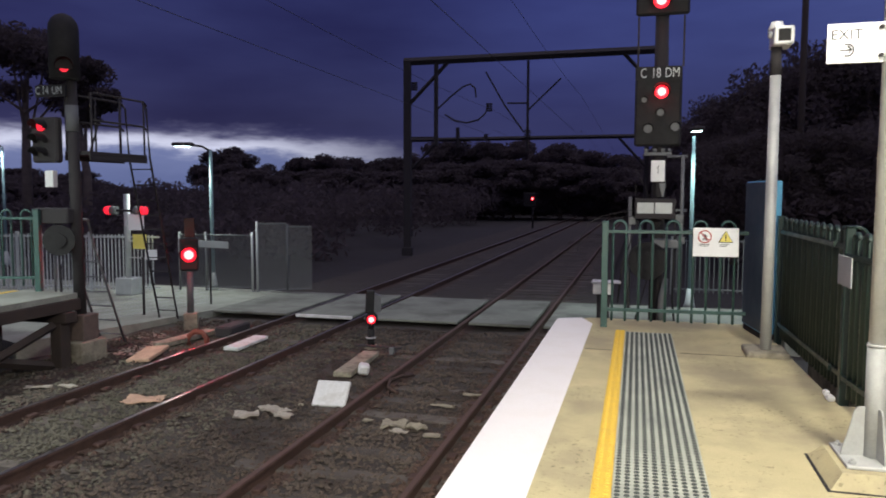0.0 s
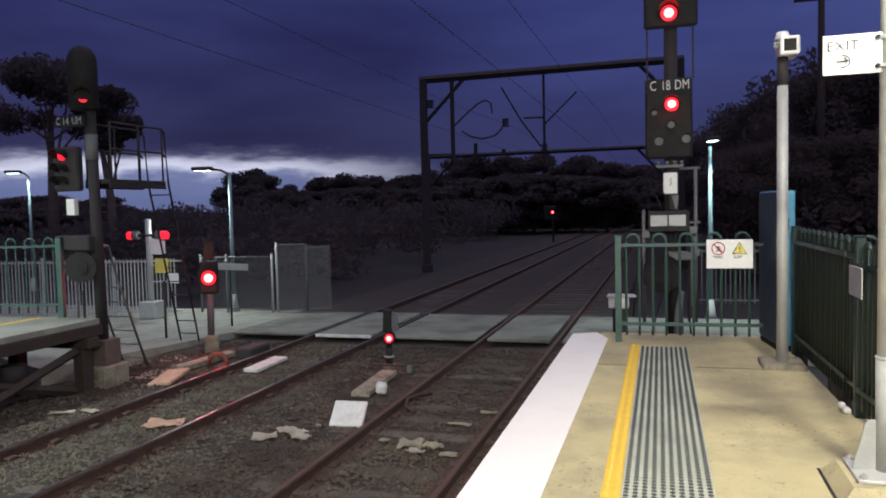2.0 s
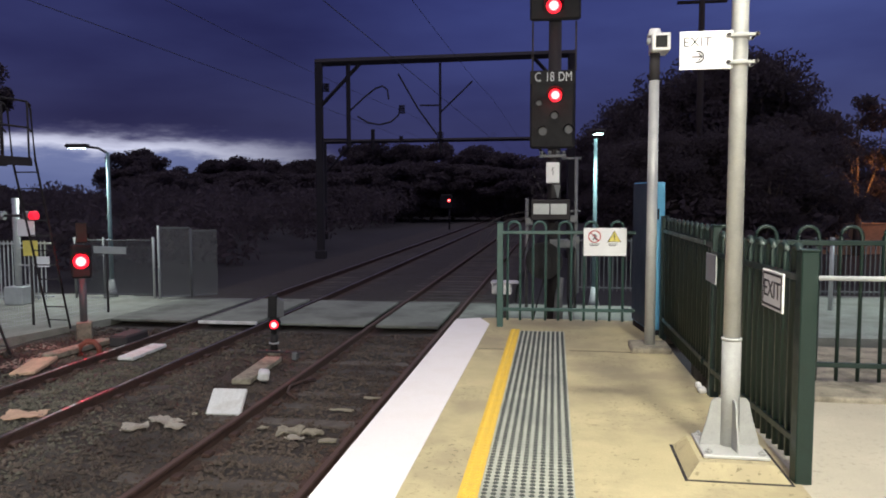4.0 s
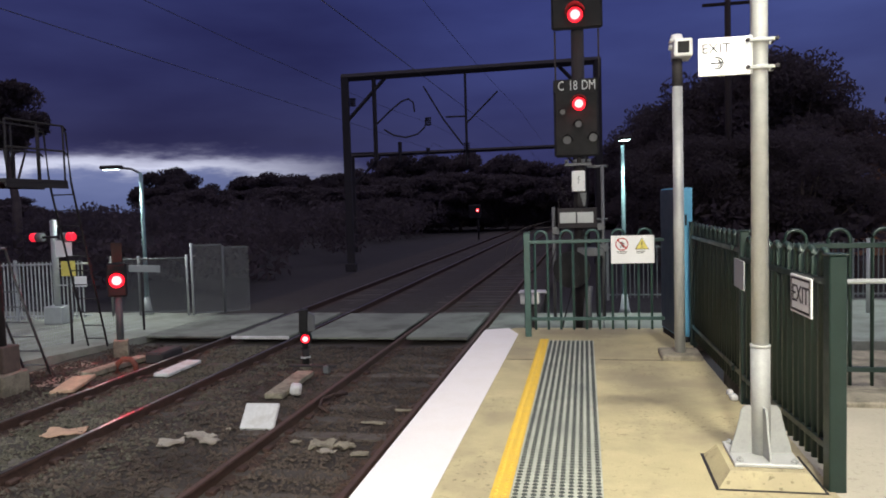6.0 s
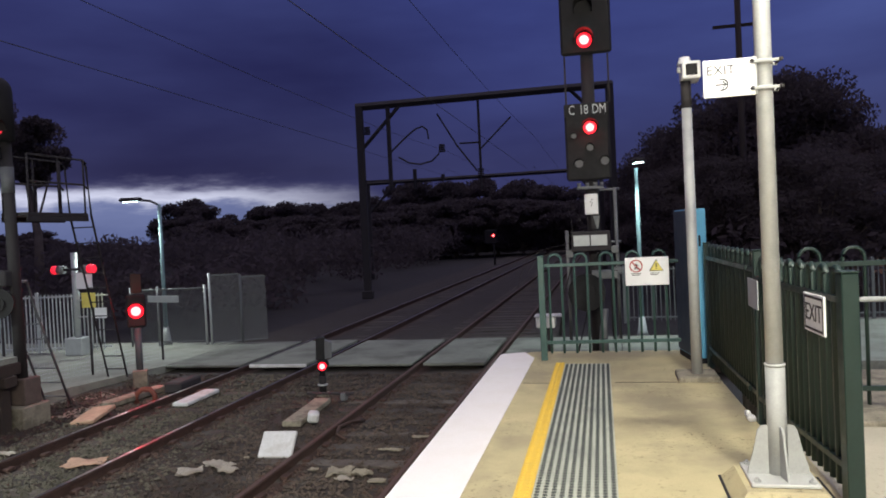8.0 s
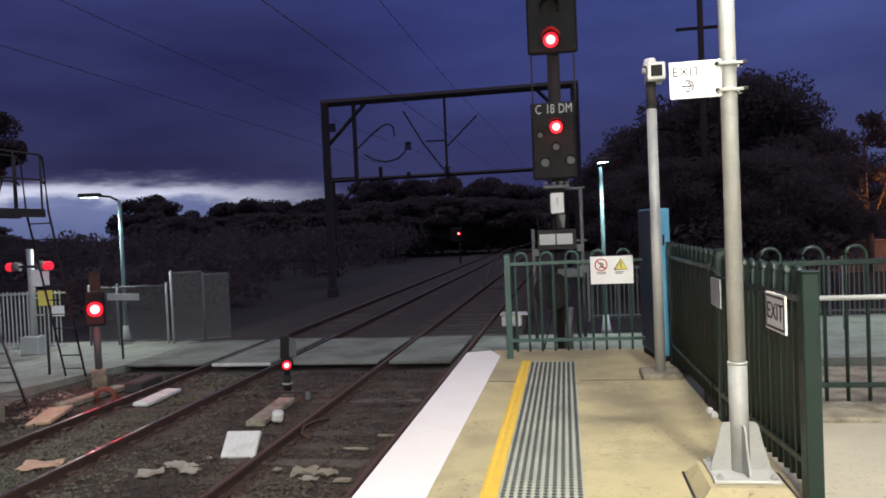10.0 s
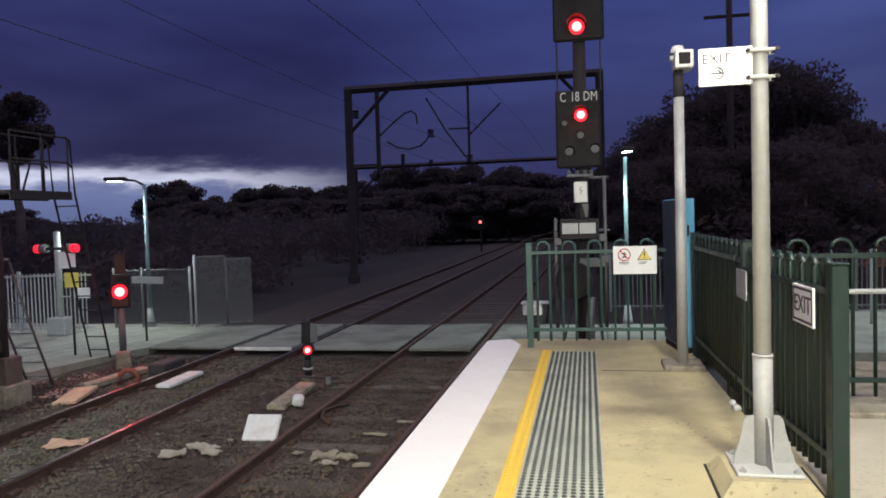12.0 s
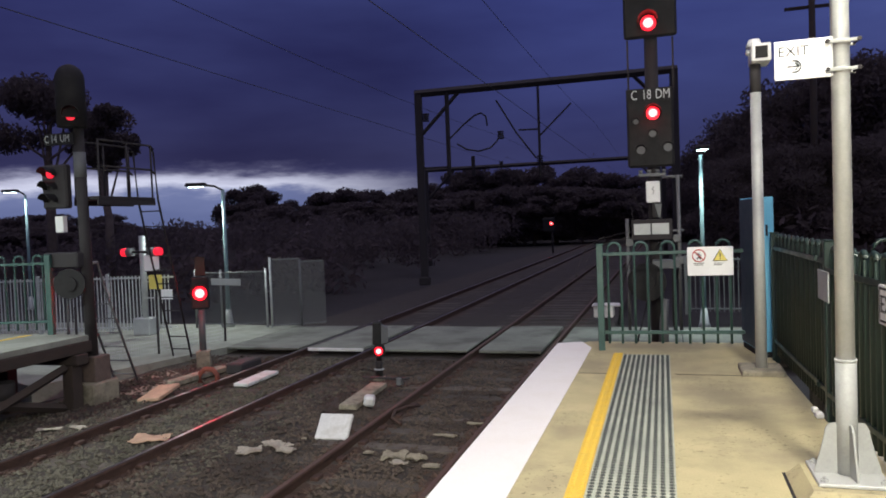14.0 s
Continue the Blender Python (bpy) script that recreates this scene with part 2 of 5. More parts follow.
M = {
    "ballast": material("ballast", (0.034, 0.027, 0.022), 0.95, vary=0.5, scale=3.0, fine=35, bump=0.8, bump_dist=0.04, stain=(0.03, 0.022, 0.018), stain_amount=0.7),
    "stone": material("ballast_stone", (0.080, 0.061, 0.048), 0.95, vary=0.6, scale=9, fine=40, bump=0.5, stain=(0.036, 0.025, 0.02), stain_amount=0.95, stain_scale=0.8),
    "stone_moss": material("grey_green_stone", (0.098, 0.089, 0.066), 0.95, vary=0.5, scale=9, fine=40, bump=0.5, stain=(0.05, 0.045, 0.03), stain_amount=0.6, stain_scale=1.5),
    "ballast_rust": material("rust_stained_ballast", (0.050, 0.030, 0.023), 0.95, vary=0.45, scale=4.0, fine=35, bump=0.8, bump_dist=0.03),
    "stone_rust": material("rust_stained_stone", (0.066, 0.040, 0.030), 0.95, vary=0.5, scale=9, fine=40, bump=0.5),
    "concrete": material("sandy_concrete", (0.455, 0.395, 0.228), 0.92, vary=0.16, scale=2.2, fine=90, bump=0.3, stain=(0.275, 0.235, 0.155), stain_amount=0.72, stain_scale=0.85, pits=0.85),
    "concrete_panel": material("dirty_crossing_concrete", (0.185, 0.195, 0.165), 0.92, vary=0.28, scale=1.4, fine=70, bump=0.3, stain=(0.085, 0.082, 0.07), stain_amount=0.75, stain_scale=0.9, pits=0.6, random_tint=0.12),
    "concrete_pale": material("pale_landing_concrete", (0.43, 0.395, 0.31), 0.92, vary=0.14, scale=2.0, fine=80, bump=0.25, stain=(0.36, 0.33, 0.26), stain_amount=0.5, stain_scale=0.9, pits=0.4),
    "concrete_grey": material("grey_concrete", (0.255, 0.265, 0.228), 0.92, vary=0.25, scale=1.6, fine=70, bump=0.25, stain=(0.14, 0.135, 0.115), stain_amount=0.6, pits=0.5, random_tint=0.08),
    "concrete_old": material("weathered_concrete", (0.28, 0.25, 0.19), 0.95, vary=0.35, scale=5, fine=60, bump=0.4, stain=(0.08, 0.07, 0.05), stain_amount=0.7, stain_scale=4),
    "white_paint": material("white_coping_paint", (0.78, 0.75, 0.75), 0.75, vary=0.05, scale=3, fine=80, bump=0.12, stain=(0.62, 0.58, 0.54), stain_amount=0.25, stain_scale=3),
    "yellow": material("yellow_tactile", (0.62, 0.41, 0.055), 0.7, vary=0.12, scale=8, bump=0.1),
    "tactile": material("grey_tactile", (0.40, 0.415, 0.345), 0.75, vary=0.2, scale=6, bump=0.1, stain=(0.16, 0.17, 0.16), stain_amount=0.5),
    "stud": material("dark_tactile_stud", (0.040, 0.048, 0.043), 0.6, vary=0.3, scale=7, bump=0.1),
    "galv": material("galvanised_steel", (0.46, 0.465, 0.455), 0.55, 0.25, vary=0.12, scale=14, fine=80, bump=0.06),
    "galv_dull": material("dull_galvanised_steel", (0.33, 0.335, 0.325), 0.65, 0.1, vary=0.15, scale=12, fine=80, bump=0.06),
    "white_steel": material("white_painted_steel", (0.78, 0.78, 0.77), 0.45, vary=0.05, scale=6, bump=0.04),
    "black": material("black_paint", (0.011, 0.010, 0.011), 0.8, vary=0.3, scale=8, bump=0.08),
    "dark_steel": material("weathered_dark_steel", (0.030, 0.026, 0.028), 0.85, 0.0, vary=0.4, scale=9, bump=0.15),
    # One fence paint in two copies, its shade and lamplight put into the colour.
    "green": material("green_fence_paint_shaded", (0.009, 0.023, 0.018), 0.42, vary=0.2, scale=7, bump=0.05),
    "green_lit": material("green_fence_paint_lit", (0.040, 0.088, 0.078), 0.45, vary=0.2, scale=7, bump=0.05),
    "fence_grey": material("grey_fence_paint", (0.42, 0.44, 0.44), 0.55, 0.3, vary=0.15, scale=7, bump=0.05),
    "pole_teal": material("grey_teal_pole_paint", (0.22, 0.33, 0.35), 0.5, 0.2, vary=0.12, scale=6, bump=0.04),
    "mesh_grey": material("dull_grey_mesh", (0.14, 0.145, 0.15), 0.6, 0.2, vary=0.15, scale=6, bump=0.04),
    # Cabinet blue with the shade of its side face mixed in.
    "blue_shaded": material("shaded_blue_panel", (0.035, 0.060, 0.090), 0.45, 0.0, vary=0.2, scale=3, bump=0.03),
    "blue": material("light_blue_cabinet_paint", (0.13, 0.40, 0.60), 0.4, vary=0.08, scale=4, bump=0.03),
    "rail": material("rusty_rail", (0.078, 0.046, 0.037), 0.75, 0.4, vary=0.45, scale=9, fine=60, bump=0.25),
    "rail_top": material("worn_rail_head", (0.22, 0.20, 0.195), 0.36, 0.9, vary=0.2, scale=12, bump=0.05),
    "rail_dull": material("rusty_rail_head", (0.10, 0.06, 0.05), 0.7, 0.3, vary=0.35, scale=12, bump=0.1),
    "sleeper": material("grey_timber_sleeper", (0.080, 0.068, 0.058), 0.95, vary=0.4, scale=7, fine=50, bump=0.5, random_tint=0.35, stain=(0.04, 0.03, 0.025), stain_amount=0.7),
    "timber": material("dark_creosoted_timber", (0.038, 0.027, 0.022), 0.85, vary=0.4, scale=6, fine=60, bump=0.4),
    "sign_white": material("white_sign_face", (0.86, 0.86, 0.86), 0.5, vary=0.03, bump=0.0),
    "sign_black": material("black_sign_ink", (0.015, 0.015, 0.016), 0.6, vary=0.1, bump=0.0),
    "sign_red": material("red_sign_ink", (0.5, 0.03, 0.03), 0.6, vary=0.1, bump=0.0),
    "sign_yellow": material("yellow_sign_ink", (0.80, 0.68, 0.16), 0.6, vary=0.1, bump=0.0),
    "brown": material("brown_weathered_paint", (0.12, 0.088, 0.075), 0.8, vary=0.3, scale=8, bump=0.15),
    "rust": material("rusty_red_plate", (0.17, 0.045, 0.03), 0.8, vary=0.4, scale=9, bump=0.2),
    "terracotta": material("terracotta_cover", (0.42, 0.27, 0.19), 0.9, vary=0.3, scale=9, bump=0.3),
    "white_box": material("dirty_white_cover", (0.62, 0.62, 0.62), 0.7, vary=0.15, scale=6, bump=0.1, stain=(0.35, 0.33, 0.30), stain_amount=0.5, stain_scale=5),
    "leaf": material("dark_foliage", (0.084, 0.062, 0.072), 0.8, vary=0.4, scale=1.5, bump=0.0, random_tint=0.25),
    "bark": material("gum_bark", (0.13, 0.10, 0.085), 0.9, vary=0.4, scale=4, bump=0.5),
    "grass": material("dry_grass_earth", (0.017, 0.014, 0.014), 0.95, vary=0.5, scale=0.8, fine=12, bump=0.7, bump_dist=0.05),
    "house": material("weatherboard_wall", (0.30, 0.22, 0.16), 0.8, vary=0.2, scale=3, bump=0.1),
    "cardboard": material("weathered_cardboard", (0.33, 0.30, 0.255), 0.95, vary=0.3, scale=7, fine=40, bump=0.4, stain=(0.15, 0.11, 0.08), stain_amount=0.6, stain_scale=4),
    "red_core": glow("red_signal_lens", (1.0, 0.10, 0.10), 9.0),
    "red_dim": glow("red_lens_seen_aslant", (1.0, 0.02, 0.05), 0.75),
    "red_rim": glow("red_lens_rim", (1.0, 0.006, 0.03), 1.1),
    "lamp_glass": glow("cool_lamp_lens", (0.70, 0.97, 1.0), 9.0),
    "lamp_warm": glow("warm_lamp_lens", (1.0, 0.9, 0.7), 12.0),
    "clear_lens": material("unlit_glass_lens", (0.13, 0.13, 0.14), 0.55, vary=0.1, bump=0.0),
}


lt = M["leaf"].node_tree
leaf_out, leaf_bsdf = lt.nodes["Material Output"], lt.nodes["Principled BSDF"]
leaf_thin = lt.nodes.new("ShaderNodeBsdfTranslucent")
leaf_thin.inputs[0].default_value = (0.10, 0.085, 0.085, 1)
leaf_mix = lt.nodes.new("ShaderNodeMixShader")
leaf_mix.inputs[0].default_value = 0.5
lt.links.new(leaf_bsdf.outputs[0], leaf_mix.inputs[1])
lt.links.new(leaf_thin.outputs[0], leaf_mix.inputs[2])
lt.links.new(leaf_mix.outputs[0], leaf_out.inputs[0])


# ---------------------------------------------------------------- mesh helpers
def box(bm, lo, hi, bevel=0.0, turn=None):
    x0, y0, z0 = lo
    x1, y1, z1 = hi
    vs = [bm.verts.new(p) for p in ((x0, y0, z0), (x1, y0, z0), (x1, y1, z0), (x0, y1, z0), (x0, y0, z1), (x1, y0, z1), (x1, y1, z1), (x0, y1, z1))]
    fs = [bm.faces.new([vs[i] for i in q]) for q in ((3, 2, 1, 0), (4, 5, 6, 7), (0, 1, 5, 4), (1, 2, 6, 5), (2, 3, 7, 6), (3, 0, 4, 7))]
    if bevel:
        edges = list({e for f in fs for e in f.edges})
        made = bmesh.ops.bevel(bm, geom=edges, offset=bevel, segments=1, affect="EDGES", profile=0.5)
        vs = list({v for f in made["faces"] for v in f.verts})
    if turn:
        bmesh.ops.transform(bm, matrix=turn, verts=[v for v in vs if v.is_valid])
    return bm


def tube(bm, pts, r, n=8, r_end=None, caps=True):
    """A round bar along a line of points."""
    pts = [Vector(p) for p in pts]
    rings = []
    up = Vector((0.013, 0.021, 1))
    for i, p in enumerate(pts):
        d = (pts[min(i + 1, len(pts) - 1)] - pts[max(i - 1, 0)]).normalized()
        a = d.cross(up if abs(d.dot(up.normalized())) < 0.97 else Vector((1, 0.02, 0))).normalized()
        b = d.cross(a)
        rad = r if r_end is None else r + (r_end - r) * i / (len(pts) - 1)
        rings.append([bm.verts.new(p + rad * (math.cos(2 * math.pi * k / n) * a + math.sin(2 * math.pi * k / n) * b)) for k in range(n)])
    for u, v in zip(rings, rings[1:]):
        for k in range(n):
            f = bm.faces.new((u[k], u[(k + 1) % n], v[(k + 1) % n], v[k]))
            f.smooth = n > 6
    if caps:
        bm.faces.new(rings[0][::-1])
        bm.faces.new(rings[-1])
    return bm


def disc(bm, centre, axis, r, depth, n=20, r2=None):
    c, a = Vector(centre), Vector(axis).normalized()
    return tube(bm, [c - a * depth / 2, c + a * depth / 2], r, n, r2)


def prism(bm, outline, z0, z1):
    """An upright solid over a plan outline."""
    lo = [bm.verts.new((x, y, z0)) for x, y in outline]
    hi = [bm.verts.new((x, y, z1)) for x, y in outline]
    bm.faces.new(lo[::-1])
    bm.faces.new(hi)
    for i in range(len(lo)):
        j = (i + 1) % len(lo)
        bm.faces.new((lo[i], lo[j], hi[j], hi[i]))
    return bm


def lathe_hood(bm, centre, r, length, n=14, open_from=200, open_to=340, thick=0.008):
    """A cowl over a lens that looks along -y: an arc of a tube, open below."""
    cx, cy, cz = centre
    angles = [radians(open_to + (360 - open_to + open_from) * i / n) for i in range(n + 1)]
    rows = []
    for a in angles:
        c, s = math.cos(a), math.sin(a)
        front = length * (1.0 if s > 0 else 0.45)
        rows.append([bm.verts.new((cx + q * c, cy - y, cz + q * s)) for q, y in ((r, 0), (r, front), (r + thick, front), (r + thick, 0))])
    for u, v in zip(rows, rows[1:]):
        for k in range(4):
            bm.faces.new((u[k], u[(k + 1) % 4], v[(k + 1) % 4], v[k]))
    bm.faces.new(rows[0])
    bm.faces.new(rows[-1][::-1])
    return bm


def to_mesh(bm, name, mat):
    bmesh.ops.recalc_face_normals(bm, faces=bm.faces)
    me = bpy.data.meshes.new(name)
    bm.to_mesh(me)
    bm.free()
    me.materials.append(mat)
    return me


def part(name, bm, mat, parent, label=""):
    """One mesh object under a thing or a part. The bmesh is in the thing's own space."""
    me = bm if isinstance(bm, bpy.types.Mesh) else to_mesh(bm, name, mat)
    ob = new(name, me)
    ob.parent = parent
    return tagged(ob, label) if label else ob


def thing(name, label, category, at=(0, 0, 0), yaw=0, group="", kind=""):
    ob = new(name)
    ob.empty_display_size = 0.2
    ob.matrix_world = pose(*at, 0, 0, yaw)
    return tagged(ob, label, category, group, kind)


def solid(name, bm, mat, label, category, kind="", at=(0, 0, 0), yaw=0, group=""):
    ob = new(name, to_mesh(bm, name, mat))
    ob.matrix_world = pose(*at, 0, 0, yaw)
    return tagged(ob, label, category, group, kind)


def B():
    return bmesh.new()


def lettering(name, text, size, m, mat, parent, extrude=0.001):
    """Words in the built-in font, as a thin mesh at the pose m in the parent's space."""
    cu = bpy.data.curves.new(name, "FONT")
    cu.body, cu.size, cu.extrude, cu.align_x, cu.align_y, cu.resolution_u = text, size, extrude, "CENTER", "CENTER", 3
    tmp = bpy.data.objects.new("tmp", cu)
    me = bpy.data.meshes.new_from_object(tmp)
    bpy.data.objects.remove(tmp)
    me.name = name
    me.materials.clear()
    me.materials.append(mat)
    ob = new(name, me)
    ob.parent = parent
    ob.matrix_basis = m
    return ob


FACE = pose(0, 0, 0, 90, 0, 0)          # text that looks along -y

# ---------------------------------------------------------------- ground
g = B()
nx = ny = 60
xs = [-260 * math.sin(math.pi / 2 * (1 - 2 * i / nx)) ** 3 for i in range(nx + 1)]
ys = [-60 + 420 * (j / ny) ** 2 for j in range(ny + 1)]
grid_v = []
for y in ys:
    line = []
    for x in xs:
        far = max(0.0, abs(x + 4) - 11) * 0.03 + max(0.0, y - 45) * 0.004
        line.append(g.verts.new((x, y, BED_Z - 0.16 + min(far, 2.0) + 0.04 * noise.noise((x * 0.3, y * 0.3, 0)))))
    grid_v.append(line)
for a, b in zip(grid_v, grid_v[1:]):
    for i in range(nx):
        g.faces.new((a[i], a[i + 1], b[i + 1], b[i]))
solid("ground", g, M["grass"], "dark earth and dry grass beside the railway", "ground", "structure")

def bed(x, y):
    """Height of the ballast: uneven, and heaped up against the crossing."""
    heap = max(0.0, 1 - abs(y - 15.05) / 2.9) if abs(y - 15.05) > 1.6 else 0.0
    return BED_Z + 0.03 * noise.noise((x * 1.3, y * 1.3, 3)) + 0.02 * noise.noise((x * 4, y * 4, 1)) + min(0.02, 0.1 * heap)


# track bed of ballast with a low shoulder
g = B()
ny2 = 240
RAILS = (-6.925, -5.475, -3.30, -1.85)
cols = sorted([-9.2, -8.6, -8.0, -7.5, -6.3, -5.95, -4.7, -4.3, -3.8, -2.7, -2.3, -1.2, -0.9] + [r + d for r in RAILS for d in (-0.21, -0.09, 0.09, 0.21)])
lines = []
for j in range(ny2 + 1):
    y = -8 + 150 * (j / ny2) ** 1.5
    lines.append([g.verts.new((x, y, bed(x, y))) for x in cols])
for a, b in zip(lines, lines[1:]):
    for i in range(len(cols) - 1):
        f = g.faces.new((a[i], a[i + 1], b[i + 1], b[i]))
        f.smooth = True
        mid_x = (cols[i] + cols[i + 1]) / 2
        f.material_index = int(any(abs(mid_x - r) < 0.2 for r in RAILS))
bed_ob = solid("track_bed", g, M["ballast"], "dark dirty ballast bed under the two tracks", "ballast", "structure")
bed_ob.data.materials.append(M["ballast_rust"])

# loose stones of the ballast
rng = np.random.default_rng(5)
N = 34000
sx = rng.uniform(-9.0, -1.05, N)
sy = 3.2 + 10.2 * rng.random(N) ** 1.3
keep = np.ones(N, bool)
for rx in RAILS:
    keep &= np.abs(sx - rx) > 0.06
sx, sy = sx[keep], sy[keep]
sz = np.array([bed(a, b) for a, b in zip(sx, sy)])
n = len(sx)
size = rng.uniform(0.014, 0.034, n)
base = np.array([(1, 0, 0), (-1, 0, 0), (0, 1, 0), (0, -1, 0), (0, 0, 1), (0, 0, -1)], float)
tri = np.array([(0, 2, 4), (2, 1, 4), (1, 3, 4), (3, 0, 4), (2, 0, 5), (1, 2, 5), (3, 1, 5), (0, 3, 5)])
angle = rng.uniform(0, 6.28, n)
jit = base[None] * rng.uniform(0.6, 1.35, (n, 6, 3)) + rng.uniform(-0.3, 0.3, (n, 6, 3))
rot = np.stack([np.stack([np.cos(angle), -np.sin(angle)], -1), np.stack([np.sin(angle), np.cos(angle)], -1)], -2)
jit[..., :2] = np.einsum("nij,nkj->nki", rot, jit[..., :2])
verts = jit * size[:, None, None] * np.array([1.15, 1.0, 0.75])
verts += np.stack([sx, sy, sz + 0.004 + rng.uniform(-0.006, 0.016, n)], -1)[:, None]
faces = (tri[None] + 6 * np.arange(n)[:, None, None]).reshape(-1, 3)
me = bpy.data.meshes.new("ballast_stones")
me.from_pydata(verts.reshape(-1, 3).tolist(), [], faces.tolist())
me.materials.append(M["stone"])
me.materials.append(M["stone_rust"])
me.materials.append(M["stone_moss"])
close = np.min(np.abs(sx[:, None] - np.array(RAILS)), axis=1) + rng.normal(0, 0.05, n) < 0.22
me.polygons.foreach_set("material_index", np.repeat(np.where(close, 1, np.where((np.abs(sx + 6.1) < 0.62 + rng.normal(0, 0.1, n)) | ((sx < -4.6) & (rng.random(n) < 0.35)), 2, 0)), 8).astype(np.int32))
tagged(new("ballast_stones", me), "loose angular grey brown ballast stones between the rails", "stones", kind="stuff")


# ---------------------------------------------------------------- tracks
def rail_profile(bm, x, y0, y1, z):
    out = [(-0.065, -0.15), (0.065, -0.15), (0.065, -0.138), (0.012, -0.122), (0.012, -0.045), (0.034, -0.036), (0.034, -0.006), (0.026, 0.0),
           (-0.026, 0.0), (-0.034, -0.006), (-0.034, -0.036), (-0.012, -0.045), (-0.012, -0.122), (-0.065, -0.138)]
    a = [bm.verts.new((x + u, y0, z + v)) for u, v in out]
    b = [bm.verts.new((x + u, y1, z + v)) for u, v in out]
    bm.faces.new(a)
    bm.faces.new(b[::-1])
    for i in range(len(out)):
        j = (i + 1) % len(out)
        bm.faces.new((a[i], b[i], b[j], a[j]))
    return bm


def track(centre, gauge, label, head, sink):
    t = thing("railway_track", label, "track", (centre, 0, 0), group="railway tracks", kind="structure")
    for s in (-1, 1):
        r = part("rail", rail_profile(B(), s * gauge / 2, -8, 140, RAIL_Z), M["rail"], t)
        h = B()
        box(h, (s * gauge / 2 - 0.024, -8, RAIL_Z + 0.001), (s * gauge / 2 + 0.024, 140, RAIL_Z + 0.004))
        part("rail_head", h, head, r, "worn running surface")
    s = B()
    box(s, (-1.22, -0.115, -0.13), (1.22, 0.115, 0.0), 0.012)
    me = to_mesh(s, "sleeper", M["sleeper"])
    random.seed(int(abs(centre) * 10))
    for i in range(75):
        y = 2.6 + 0.62 * i
        if 13.2 < y < 16.9:
            continue
        o = part("sleeper", me, None, t)
        o.matrix_basis = pose(random.uniform(-0.03, 0.03), y + random.uniform(-0.04, 0.04), RAIL_Z - sink + random.uniform(-0.010, 0.006), 0, 0, random.uniform(-1.2, 1.2))
    c = B()
    box(c, (-0.045, -0.07, -0.012), (0.045, 0.07, 0.03), 0.008)
    clip = to_mesh(c, "rail_clip", M["rail"])
    for i in range(18):
        for s_ in (-1, 1):
            for q in (-1, 1):
                o = part("rail_clip", clip, None, t)
                o.matrix_basis = pose(s_ * gauge / 2 + q * 0.10, 2.6 + 0.62 * i, RAIL_Z - 0.105)
    return t


track(-2.575, 1.45, "near track of rusty rails on grey timber sleepers", M["rail_dull"], 0.112)
track(-6.20, 1.45, "far track of rusty rails on grey timber sleepers", M["rail_top"], 0.122)

# ---------------------------------------------------------------- near platform
p = B()
prism(p, [(-0.90, -14), (1.62, -14), (1.62, 5.95), (1.475, 5.96), (1.395, 9.46), (-0.60, 9.46), (-0.90, 9.0)], -1.3, 0.0)
platform = solid("platform", p, M["concrete"], "worn sandy concrete station platform with stained slabs", "platform", "structure")
# white painted coping slabs, end slab cut at a slant
coping_cuts = [-14, -7.2, 0.6, 9.4]
for a, b in zip(coping_cuts, coping_cuts[1:]):
    c = B()
    if b > 7.9:
        prism(c, [(-0.985, a + 0.003), (-0.515, a + 0.003), (-0.515, 8.98), (-0.68, 9.42), (-0.985, 9.28)], -0.16, 0.006)
        bmesh.ops.bevel(c, geom=[e for e in c.edges if all(v.co.z > 0 for v in e.verts)], offset=0.012, segments=2, affect="EDGES")
    else:
        box(c, (-0.985, a + 0.003, -0.16), (-0.515, b - 0.003, 0.006), 0.012)
    part("coping_slab", c, M["white_paint"], platform, "white painted coping slab")
    if b > 7.9:
        break
# thin dark joints across the slab, and small spalls
for y in (7.52, -1.2):
    c = B()
    box(c, (-0.51, y - 0.006, -0.002), (-0.22, y + 0.006, 0.0025))
    part("joint", c, M["black"], platform)
    c = B()
    box(c, (0.42, y + 0.03, -0.002), (1.3, y + 0.040, 0.0025))
    part("joint", c, M["black"], platform)


def stud_strip(name, x0, x1, cols, mat, stud_mat, y0, y1, label):
    """Tactile paving: a thin base with rows of domed studs."""
    b = B()
    box(b, (x0, y0, -0.01), (x1, y1, 0.004))
    t = thing(name, label, "tactile paving", (0, 4.0, 0), 0.4, kind="structure")
    part("base_mat", b, mat, t)
    step = (x1 - x0) / cols
    ring = [(math.cos(2 * math.pi * k / 8), math.sin(2 * math.pi * k / 8)) for k in range(8)]
    vs, fs = [], []
    rows = int((y1 - y0) / 0.05)
    for j in range(rows):
        for i in range(cols):
            cx, cy, o = x0 + (i + 0.5) * step, y0 + (j + 0.5) * 0.05, len(vs)
            for r, z in ((0.0185, 0.003), (0.0120, 0.010)):
                vs += [(cx + r * u, cy + r * v, z) for u, v in ring]
            fs += [(o + k, o + (k + 1) % 8, o + 8 + (k + 1) % 8, o + 8 + k) for k in range(8)] + [tuple(o + 8 + k for k in range(8))]
    me = bpy.data.meshes.new("studs")
    me.from_pydata(vs, [], fs)
    me.materials.append(stud_mat)
    tagged(part("studs", me, None, t), kind="stuff")
    return t


stud_strip("yellow_warning_strip", -0.212, -0.105, 2, M["yellow"], M["yellow"], -2.4, 4.66, "yellow line of warning studs along the platform edge")
stud_strip("tactile_strip", -0.100, 0.402, 10, M["tactile"], M["stud"], -2.4, 4.58, "grey tactile strip with rows of dark studs")

